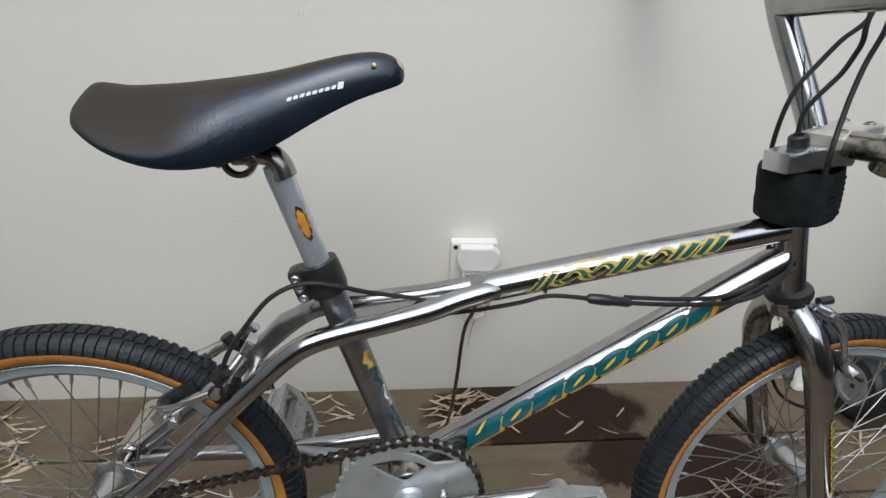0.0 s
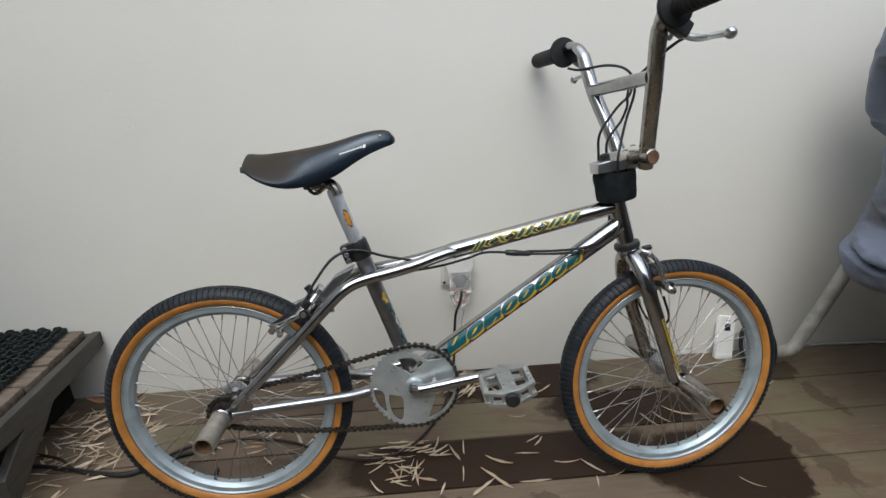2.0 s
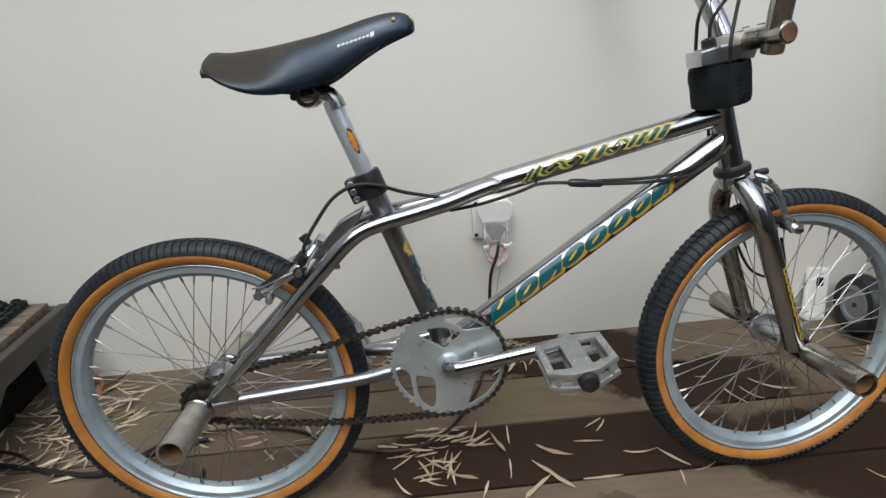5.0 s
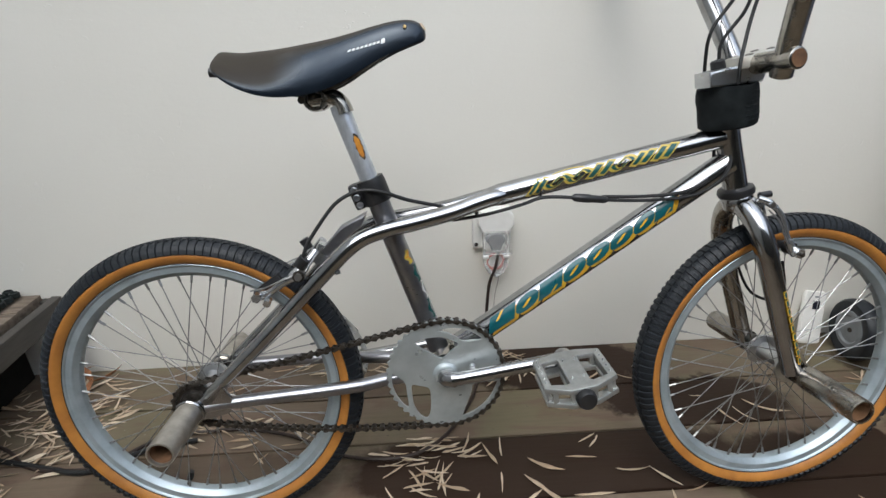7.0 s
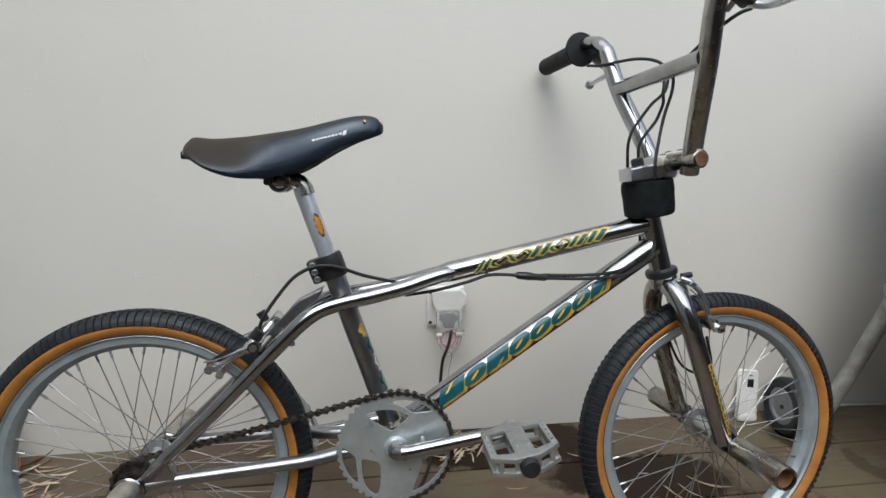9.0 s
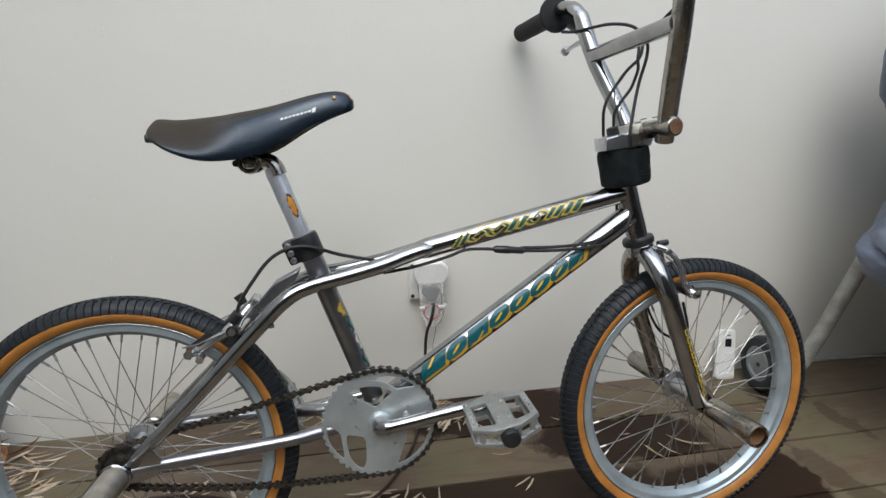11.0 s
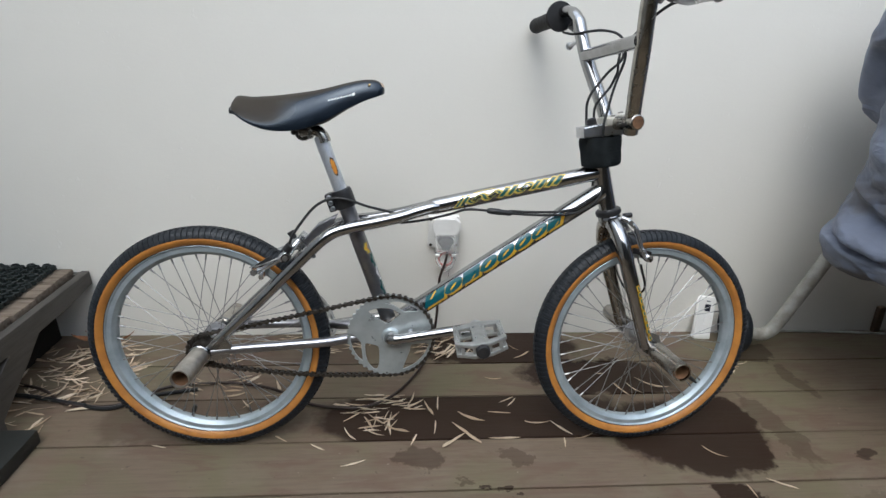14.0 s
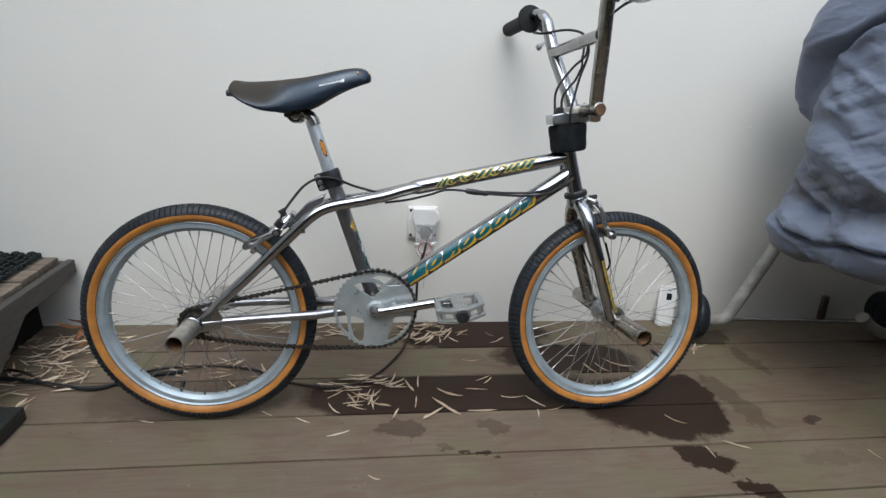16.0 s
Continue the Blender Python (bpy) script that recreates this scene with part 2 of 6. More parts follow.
def wall_material():
    """Painted render with trowel marks, small chips and faint stains."""
    m, nt, n, l, p = node_material("painted_render")
    v = coords(nt)
    broad, mid, fine = noise_node(nt, v, 1.4, 3), noise_node(nt, v, 14, 5), noise_node(nt, v, 160, 4)
    tone = mix(nt, ramp(nt, broad, 0.3, 0.7), (0.735, 0.715, 0.655, 1), (0.695, 0.675, 0.615, 1))
    chips = math_node(nt, "MULTIPLY", ramp(nt, noise_node(nt, v, 60, 2, 0.4, 1.0), 0.66, 0.71), ramp(nt, noise_node(nt, v, 5.5, 2), 0.56, 0.66))
    tone = mix(nt, math_node(nt, "MULTIPLY", chips, 0.2), tone, (0.80, 0.79, 0.76, 1))
    sep = n.new("ShaderNodeSeparateXYZ")
    l.new(v, sep.inputs[0])
    l.new(tone, p.inputs["Base Color"])
    p.inputs["Roughness"].default_value = 0.62
    p.inputs["Specular IOR Level"].default_value = 0.3
    flat = coords(nt, "Object", (1, 1, 3.0))
    trowel = noise_node(nt, flat, 22, 3, 0.5, 1.2)
    h = math_node(nt, "ADD", math_node(nt, "MULTIPLY", mid, 0.5), math_node(nt, "MULTIPLY", fine, 0.12))
    h = math_node(nt, "ADD", h, math_node(nt, "MULTIPLY", trowel, 0.28))
    h = math_node(nt, "ADD", h, math_node(nt, "MULTIPLY", chips, 0.5))
    bump(nt, p, h, 0.45, 0.0026)
    return m


def deck_material():
    """Brown painted boards: grain along the board, wear, a little algae, and wet patches that are darker and glossier."""
    m, nt, n, l, p = node_material("deck_paint")
    geo = n.new("ShaderNodeNewGeometry")
    pos = geo.outputs["Position"]
    stretch = n.new("ShaderNodeMapping")
    stretch.inputs["Scale"].default_value = (1.0, 14.0, 14.0)
    l.new(pos, stretch.inputs["Vector"])
    grain = noise_node(nt, stretch.outputs[0], 9, 6, 0.65)
    fine = noise_node(nt, pos, 260, 3)
    patch = noise_node(nt, pos, 6, 4)
    info = n.new("ShaderNodeObjectInfo")
    tone = mix(nt, info.outputs["Random"], (0.166, 0.126, 0.088, 1), (0.136, 0.103, 0.072, 1))
    tone = mix(nt, math_node(nt, "MULTIPLY", ramp(nt, grain, 0.42, 0.75), 0.38), tone, (0.070, 0.053, 0.039, 1))
    tone = mix(nt, math_node(nt, "MULTIPLY", ramp(nt, patch, 0.5, 0.72), 0.5), tone, (0.185, 0.150, 0.112, 1))
    algae = ramp(nt, noise_node(nt, pos, 3.1, 6, 0.62, 0.6), 0.43, 0.62)
    tone = mix(nt, math_node(nt, "MULTIPLY", algae, 0.52), tone, (0.125, 0.118, 0.062, 1))
    band = n.new("ShaderNodeMapping")
    band.inputs["Scale"].default_value = (1.0, 4.0, 4.0)
    l.new(pos, band.inputs["Vector"])
    red = ramp(nt, noise_node(nt, band.outputs[0], 5.0, 5, 0.6, 0.8), 0.50, 0.62)
    tone = mix(nt, math_node(nt, "MULTIPLY", red, 0.60), tone, (0.118, 0.076, 0.055, 1))
    grime = ramp(nt, noise_node(nt, pos, 48, 4, 0.6), 0.66, 0.72)
    tone = mix(nt, math_node(nt, "MULTIPLY", grime, 0.5), tone, (0.040, 0.028, 0.021, 1))
    specks = ramp(nt, noise_node(nt, pos, 62, 3, 0.5), 0.735, 0.75)
    tone = mix(nt, math_node(nt, "MULTIPLY", specks, 0.6), tone, (0.36, 0.32, 0.27, 1))
    wob = n.new("ShaderNodeTexNoise")
    wob.inputs["Scale"].default_value, wob.inputs["Detail"].default_value, wob.inputs["Roughness"].default_value = 14, 9, 0.66
    l.new(pos, wob.inputs["Vector"])
    warp = n.new("ShaderNodeVectorMath")
    warp.operation = "MULTIPLY_ADD"
    l.new(wob.outputs["Color"], warp.inputs[0])
    warp.inputs[1].default_value = (0.13, 0.13, 0.0)
    l.new(pos, warp.inputs[2])
    wet = None
    place = n.new("ShaderNodeSeparateXYZ")
    l.new(pos, place.inputs[0])
    # spilt water, with tyre shadow painted into one patch: centre, half length, half width, turn, how wet, and the
    # boards that it stays on
    for cx, cy, rx, ry, turn, full, near, far in WET:
        mp = n.new("ShaderNodeMapping")
        mp.vector_type = "TEXTURE"
        mp.inputs["Location"].default_value = (cx + 0.065, cy + 0.065, 0)
        mp.inputs["Rotation"].default_value = (0, 0, radians(turn))
        mp.inputs["Scale"].default_value = (rx, ry, 1000)
        l.new(warp.outputs[0], mp.inputs["Vector"])
        ln = n.new("ShaderNodeVectorMath")
        ln.operation = "LENGTH"
        l.new(mp.outputs[0], ln.inputs[0])
        spot = math_node(nt, "MULTIPLY", ramp(nt, ln.outputs["Value"], 0.84, 1.06, (1, 1, 1, 1), (0, 0, 0, 1)), full)
        spot = math_node(nt, "MULTIPLY", spot, math_node(nt, "MULTIPLY", math_node(nt, "GREATER_THAN", place.outputs["Y"], near), math_node(nt, "LESS_THAN", place.outputs["Y"], far)))
        wet = spot if wet is None else math_node(nt, "MAXIMUM", wet, spot)
    tone = mix(nt, math_node(nt, "MULTIPLY", wet, 0.93), tone, (0.0215, 0.0122, 0.0086, 1))
    l.new(tone, p.inputs["Base Color"])
    gloss = mix(nt, wet, math_node(nt, "ADD", math_node(nt, "MULTIPLY", grain, 0.25), 0.42), (0.38, 0.38, 0.38, 1))
    l.new(gloss, p.inputs["Roughness"])
    l.new(math_node(nt, "SUBTRACT", 0.22, math_node(nt, "MULTIPLY", wet, 0.12)), p.inputs["Specular IOR Level"])
    h = math_node(nt, "ADD", math_node(nt, "MULTIPLY", grain, 0.8), math_node(nt, "MULTIPLY", fine, 0.2))
    bump(nt, p, h, 0.5, 0.0015)
    return m


def cover_material():
    m, nt, n, l, p = node_material("grey_cover_cloth")
    v = coords(nt)
    tone = mix(nt, ramp(nt, noise_node(nt, v, 5, 4), 0.35, 0.7), (0.158, 0.182, 0.250, 1), (0.112, 0.128, 0.176, 1))
    # brown grime with painted shade in a blotched band and along the hem
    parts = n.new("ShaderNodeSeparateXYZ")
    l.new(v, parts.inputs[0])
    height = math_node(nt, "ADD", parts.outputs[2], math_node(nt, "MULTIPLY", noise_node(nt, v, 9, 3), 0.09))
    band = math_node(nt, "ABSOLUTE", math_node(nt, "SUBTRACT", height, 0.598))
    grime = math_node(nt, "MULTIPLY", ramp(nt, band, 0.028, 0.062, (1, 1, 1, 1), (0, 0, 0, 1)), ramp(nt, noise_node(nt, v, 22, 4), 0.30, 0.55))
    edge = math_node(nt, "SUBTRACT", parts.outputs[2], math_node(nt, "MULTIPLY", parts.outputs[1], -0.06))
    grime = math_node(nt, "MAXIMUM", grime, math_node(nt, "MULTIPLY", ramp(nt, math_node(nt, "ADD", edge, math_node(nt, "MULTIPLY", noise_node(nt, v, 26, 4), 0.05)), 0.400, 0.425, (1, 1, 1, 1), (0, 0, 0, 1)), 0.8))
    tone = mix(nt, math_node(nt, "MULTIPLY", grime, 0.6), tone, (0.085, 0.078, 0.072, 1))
    l.new(tone, p.inputs["Base Color"])
    p.inputs["Roughness"].default_value = 0.55
    p.inputs["Sheen Weight"].default_value = 0.04
    h = math_node(nt, "MULTIPLY", noise_node(nt, v, 700, 2), 0.012)
    for turn, scale, deep in ((24, 17, 0.40), (-34, 30, 0.26), (10, 60, 0.10)):
        mp = n.new("ShaderNodeMapping")
        mp.inputs["Rotation"].default_value = (radians(turn), 0, 0)
        mp.inputs["Scale"].default_value = (1.0, 0.5, 1.25)
        l.new(v, mp.inputs["Vector"])
        line = math_node(nt, "ABSOLUTE", math_node(nt, "SUBTRACT", noise_node(nt, mp.outputs[0], scale, 1, 0.4, 0.4), 0.5))
        h = math_node(nt, "SUBTRACT", h, math_node(nt, "MULTIPLY", math_node(nt, "SMOOTH_MIN", line, 0.15), deep * 4.0))
    bump(nt, p, h, 0.55, 0.010)
    return m


WET = (
    (0.60, -0.455, 0.20, 0.135, -14, 1.0, -0.600, -0.290), (0.735, -0.405, 0.080, 0.085, 0, 1.0, -0.600, -0.31), (0.715, -0.505, 0.070, 0.085, -20, 1.0, -0.600, -0.31), (0.643, -0.640, 0.072, 0.034, -22, 1.0, -0.71, -0.604), (0.697, -0.738, 0.050, 0.026, -46, 1.0, -0.82, -0.60),
    # the first patch here also paints in the front tyre's shadow
    (0.46, -0.225, 0.235, 0.085, -8, 1.0, -0.304, 0.0), (0.20, -0.080, 0.27, 0.10, 0, 1.0, -0.161, 0.0), (-0.42, -0.085, 0.32, 0.11, 0, 0.3, -0.161, 0.0), (0.10, -0.380, 0.42, 0.14, 0, 1.0, -0.456, -0.304),
    (-0.048, -0.512, 0.062, 0.038, 0, 0.55, -0.60, -0.458), (0.176, -0.508, 0.036, 0.026, 0, 0.45, -0.60, -0.458), (0.058, -0.578, 0.016, 0.008, 0, 0.5, -0.60, -0.458),
    (0.843, -0.440, 0.140, 0.034, -82, 0.42, -0.60, -0.10), (1.020, -0.257, 0.085, 0.024, -76, 0.45, -0.34, -0.15), (0.955, -0.120, 0.09, 0.05, 0, 0.75, -0.30, 0.0),
    (-0.55, -0.380, 0.26, 0.10, 0, 0.40, -0.456, -0.304), (0.09, -0.601, 0.024, 0.010, 0, 0.9, -0.64, -0.59), (0.15, -0.601, 0.024, 0.009, 0, 0.9, -0.64, -0.59), (0.93, -0.662, 0.075, 0.022, 0, 0.22, -0.75, -0.604), (1.000, -0.528, 0.024, 0.020, 0, 0.8, -0.60, -0.45), (0.985, -0.545, 0.012, 0.010, 0, 0.7, -0.60, -0.45),
)
DISC_ALLOY = disc_material()
LEAF, LEAF_HEAP = leaf_material("dry_leaf"), leaf_material("dry_leaf_litter", True)
CLEAR = glass_material()
VINYL = vinyl_material()
WALL_PAINT = wall_material()
DECK = deck_material()
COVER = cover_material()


# ---- mesh helpers ----
def link(name, bm, material, parent=None, label="", m=None, smooth=True):
    mesh = bpy.data.meshes.new(name)
    bm.normal_update()
    bm.to_mesh(mesh)
    bm.free()
    if smooth:
        for f in mesh.polygons:
            f.use_smooth = True
        mesh.set_sharp_from_angle(angle=radians(38))
    mesh.materials.append(material)
    ob = new(name, mesh)
    ob.parent = parent
    if m is not None:
        ob.matrix_basis = m
    if label:
        tagged(ob, label)
    return ob


def part(name, bm, material, parent, label="", m=None, smooth=True):
    """One mesh under a thing or under a part of it."""
    return link(name, bm, material, parent, label, m, smooth)


def thing(name, m, label, category, group=""):
    ob = new(name)
    ob.empty_display_size = 0.1
    ob.matrix_basis = m
    return tagged(ob, label, category, group)


def glide(points, per=6):
    """A smooth line through the points."""
    p = [Vector(q) for q in points]
    p = [2 * p[0] - p[1], *p, 2 * p[-1] - p[-2]]
    out = []
    for i in range(1, len(p) - 2):
        a, b, c, d = p[i - 1:i + 3]
        for k in range(per):
            t = k / per
            out.append(0.5 * (2 * b + (c - a) * t + (2 * a - 5 * b + 4 * c - d) * t * t + (3 * b - a - 3 * c + d) * t ** 3))
    return out + [p[-2]]


def sweep(bm, points, radii, seg=16, caps=True, flat=1.0):
    """A round bar along a line. radii: one, or first and last, or one a point."""
    pts = [Vector(q) for q in points]
    n = len(pts)
    if isinstance(radii, (int, float)):
        radii = [radii] * n
    elif len(radii) == 2 and n != 2:
        radii = [radii[0] + (radii[1] - radii[0]) * i / (n - 1) for i in range(n)]
    tang = [(pts[min(i + 1, n - 1)] - pts[max(i - 1, 0)]).normalized() for i in range(n)]
    side = tang[0].orthogonal().normalized()
    if flat != 1.0:
        side = (Vector((0, 1, 0)) - tang[0] * tang[0].y).normalized()
    rings = []
    for i in range(n):
        side = (side - tang[i] * side.dot(tang[i])).normalized()
        up = tang[i].cross(side)
        rings.append([bm.verts.new(pts[i] + radii[i] * (flat * math.cos(2 * math.pi * k / seg) * side + math.sin(2 * math.pi * k / seg) * up)) for k in range(seg)])
    for a, b in zip(rings, rings[1:]):
        for k in range(seg):
            bm.faces.new((a[k], a[(k + 1) % seg], b[(k + 1) % seg], b[k]))
    if caps:
        bm.faces.new(rings[0][::-1])
        bm.faces.new(rings[-1])
    return bm


def bar(points, radii, seg=16, caps=True, flat=1.0):
    return sweep(bmesh.new(), points, radii, seg, caps, flat)


def lathe(bm, profile, origin=(0, 0, 0), axis=(0, 1, 0), seg=32, closed=False, caps=True):
    """Turns (radius, height) pairs about an axis."""
    q = Vector(axis).to_track_quat("Z", "Y").to_matrix()
    o = Vector(origin)
    rings = []
    for r, h in profile:
        rings.append([bm.verts.new(o + q @ Vector((r * math.cos(2 * math.pi * k / seg), r * math.sin(2 * math.pi * k / seg), h))) for k in range(seg)])
    pairs = list(zip(rings, rings[1:])) + ([(rings[-1], rings[0])] if closed else [])
    for a, b in pairs:
        for k in range(seg):
            bm.faces.new((a[k], a[(k + 1) % seg], b[(k + 1) % seg], b[k]))
    if caps and not closed:
        for ring, r in ((rings[0][::-1], profile[0][0]), (rings[-1], profile[-1][0])):
            if r > 1e-5:
                bm.faces.new(ring)
    return bm


def turned(profile, origin=(0, 0, 0), axis=(0, 1, 0), seg=32, closed=False, caps=True):
    return lathe(bmesh.new(), profile, origin, axis, seg, closed, caps)


def block(size, m=None, bevel=0.0, bm=None, steps=2):
    """A box with rounded edges."""
    own = bmesh.new()
    bmesh.ops.create_cube(own, size=1.0)
    bmesh.ops.scale(own, vec=Vector(size), verts=own.verts)
    if bevel:
        bmesh.ops.bevel(own, geom=own.edges[:], offset=bevel, segments=steps, affect="EDGES", profile=0.6)
    if m is not None:
        own.transform(m)
    if bm is None:
        return own
    tmp = bpy.data.meshes.new("tmp")
    own.to_mesh(tmp)
    own.free()
    bm.from_mesh(tmp)
    bpy.data.meshes.remove(tmp)
    return bm


def slab(outline, thick, bevel=0.0, m=None):
    """A flat plate cut to an outline in x and z, thick along y. Further outlines are holes."""
    data = bpy.data.curves.new("outline", "CURVE")
    data.dimensions, data.fill_mode = "2D", "BOTH"
    data.extrude, data.bevel_depth, data.bevel_resolution = thick / 2 - bevel, bevel, 1
    for ring in outline:
        s = data.splines.new("POLY")
        s.points.add(len(ring) - 1)
        for pt, (x, z) in zip(s.points, ring):
            pt.co = (x, z, 0, 1)
        s.use_cyclic_u = True
    ob = bpy.data.objects.new("outline", data)
    mesh = bpy.data.meshes.new_from_object(ob)
    bpy.data.objects.remove(ob)
    bpy.data.curves.remove(data)
    bm = bmesh.new()
    bm.from_mesh(mesh)
    bpy.data.meshes.remove(mesh)
    bm.transform(Matrix.Rotation(radians(90), 4, "X"))
    if m is not None:
        bm.transform(m)
    return bm


# ---- setting: wall, deck, surrounding walls ----
def setting():
    tagged(link("wall_north", block((4.4, 0.2, 3.2), pose(0.35, 0.1, 1.5)), WALL_PAINT, smooth=False), "pale grey painted render wall behind the bicycle", "wall", kind="structure")
    ground = tagged(link("floor", block((4.10, 3.65, 0.05), pose(0.30, -1.825, -0.075)), STEP_PAINT, smooth=False), "brown painted timber deck with wet patches", "deck", kind="structure")
    # out of view; set close to cut light from the left
    tagged(link("wall_west", block((0.1, 3.65, 2.7), pose(-1.80, -1.825, 1.25)), WALL_PAINT, smooth=False), "unseen pale painted house wall", "wall", kind="structure")
    # unseen fences added: south darkens chrome reflections, east dims the right side
    tagged(link("wall_south", block((4.3, 0.1, 2.8), pose(0.30, -3.70, 1.35)), FENCE_WOOD, smooth=False), "unseen brown fence added across the deck for dark reflections", "fence", kind="structure")
    tagged(link("wall_east", block((0.1, 3.65, 2.2), pose(2.40, -1.825, 1.0)), FENCE_WOOD, smooth=False), "unseen brown fence added beside the deck to cut light", "fence", kind="structure")
    wall = bpy.data.objects["wall_north"]
    part("crack", bar(glide([(0.064, -0.0002, 0.262), (0.061, -0.0002, 0.240), (0.058, -0.0002, 0.222), (0.056, -0.0002, 0.196), (0.050, -0.0002, 0.165), (0.047, -0.0002, 0.120)], 4), [0.0010, 0.0005], 5), BLOCK_WOOD, wall, "fine crack in the render")
    return ground


FLOOR = setting()

# ---- the bicycle: x forward, y to its left, z up, from the rear tyre's foot ----
BIKE = thing("bmx_bicycle", Matrix.Translation((-0.482, -0.446, 0.0)) @ pose(0, 0, 0, 0, 0, -0.4) @ pose(0, 0, 0, -7.5),
             "chrome freestyle bmx bicycle with gum-wall tyres leaning against the wall", "bicycle")
HEAD_FOOT, HEAD_WAY = Vector((0.833, 0.0, 0.54)), Vector((-0.2756, 0.0, 0.9613))


def about_head(angle):
    return Matrix.Translation(HEAD_FOOT) @ Matrix.Rotation(angle, 4, HEAD_WAY) @ Matrix.Translation(-HEAD_FOOT)


STEER, BAR_TURN = about_head(0.066), Matrix.Translation((0, -0.033, 0)) @ about_head(0.17)
STEM_TURN = Matrix.Translation((0, -0.014, 0)) @ about_head(0.17)
BB = Vector((0.382, 0.0, 0.279))


def seat_line(w):
    return Vector((0.2455 + (0.678 - w) * 0.34, 0.0, w))


def wrap(bm, p0, p1, r, s0, s1, low, high, n=6, m=4):
    """A patch on a tube's near side. s runs along the tube from 0 to 1, low and high give the arc in metres above the near side's middle."""
    p0, p1 = Vector(p0), Vector(p1)
    d = (p1 - p0).normalized()
    side = Vector((0, -1, 0))
    side = (side - d * side.dot(d)).normalized()
    up = d.cross(side)
    if up.z < 0:
        up = -up
    grid = []
    for i in range(n + 1):
        f = i / n
        row = []
        for j in range(m + 1):
            lo, hi = low(f), high(f)
            arc, slant = lo[1] + (hi[1] - lo[1]) * j / m, lo[0] + (hi[0] - lo[0]) * j / m
            a = arc / r
            row.append(bm.verts.new(p0 + d * (s0 + (s1 - s0) * f + slant) + r * (side * math.cos(a) + up * math.sin(a))))
        grid.append(row)
    for i in range(n):
        for j in range(m):
            bm.faces.new((grid[i][j], grid[i + 1][j], grid[i + 1][j + 1], grid[i][j + 1]))


def frame_tubes():
    # top tube and down tube with their printed bands
    t0, t1 = Vector((0.440, 0.0, 0.5395)), Vector((0.800, 0.0, 0.6200))
    top = part("top_tube", bar([t0 + Vector((0.008, 0, 0.0016)), t0 + Vector((0.018, 0, 0.0040)), t0 + Vector((0.032, 0, 0.0072)), t1], [0.0108, 0.0142, 0.0164, 0.0162], 24), CHROME, BIKE)
    d0, d1 = Vector((0.405, 0.0, 0.302)), Vector((0.8145, 0.0, 0.5826))
    down = part("down_tube", bar([d0, d1], 0.0195, 24), CHROME, BIKE)
    # eight slanted shapes with a coloured shade under each
    s = 0.0615
    for k, wide in enumerate((0.051, 0.044, 0.045, 0.043, 0.043, 0.042, 0.038, 0.034)):
        size = 0.0116 - 0.0002 * k
        roundish = k in (1, 3, 4, 5, 6)

        def edge(sign, drop, tall=size, r=roundish):
            def f(x):
                c = max(0.34, (1 - abs(2 * x - 1) ** 2.6) ** 0.42) if r else 1.0
                return (sign * 0.0085 * c, sign * tall * c + drop)
            return f
        face, shade = bmesh.new(), bmesh.new()
        wrap(shade, d0, d1, 0.0198, s + 0.004, s + wide * 0.955 + 0.0040, edge(-1, -0.0010), edge(1, -0.0010), 14, 6)
        wrap(face, d0, d1, 0.0202, s, s + wide * 0.955, edge(-1, 0.0050), edge(1, 0.0050), 14, 6)
        part("decal", shade, GOLD, down, "yellow printed shade")
        part("decal", face, TEAL, down, "teal printed shape")
        slots = [(0.39, 0.61, 0.36)] if roundish else [(0.46, 0.58, 0.44)]
        for a0, a1, tall in slots:
            eye = bmesh.new()
            drop = 0.0045 if roundish else (-0.0030 if k else 0.0115)
            wrap(eye, d0, d1, 0.0206, s + wide * 0.90 * a0, s + wide * 0.90 * a1, edge(-1, drop, size * tall, roundish), edge(1, drop, size * tall, roundish), 6, 2)
            part("decal", eye, GOLD, down)
        s += wide * 0.985
    # a band of outlined slanting strokes on the top tube, rounded and straight by turns
    s = 0.0775
    for k, wide in enumerate((0.020, 0.027, 0.026, 0.012, 0.011, 0.026, 0.026, 0.028)):
        bent = k in (1, 2, 5)
        tall = (0.0130, 0.0098, 0.0098, 0.0115, 0.0115, 0.0105, 0.0110, 0.0120)[k]
        lift = 0.0015 + 0.0006 * (k - 2)

        def lens(sign, grow, tall=tall, lift=lift, bent=bent):
            def f(x):
                c = max(0.15, math.sqrt(max(0.0, 1 - (2 * x - 1) ** 2))) if bent else 1.0 - 0.25 * (x if sign > 0 else 1 - x)
                return (sign * 0.0115 * grow, sign * tall * c * grow + lift)
            return f
        strokes = [(0.0, 1.0)] if bent or wide < 0.015 else [(0.0, 0.40), (0.50, 0.96)]
        for a0, a1 in strokes:
            back, ink = bmesh.new(), bmesh.new()
            b0, b1 = s + wide * a0, s + wide * a1
            wrap(back, t0, t1, 0.0165, b0, b1, lens(-1, 1.0), lens(1, 1.0), 8, 4)
            wrap(ink, t0, t1, 0.0167, b0 + 0.0024, b1 - 0.0024, lens(-1, 0.74), lens(1, 0.74), 8, 4)
            part("decal", back, OLIVE_PRINT, top, "thin yellow printed outline")
            part("decal", ink, DARK_TEAL, top, "teal printed stroke")
            if bent:
                hole, rim = bmesh.new(), bmesh.new()
                wrap(rim, t0, t1, 0.0169, b0 + wide * 0.27, b1 - wide * 0.27, lens(-1, 0.62), lens(1, 0.62), 6, 2)
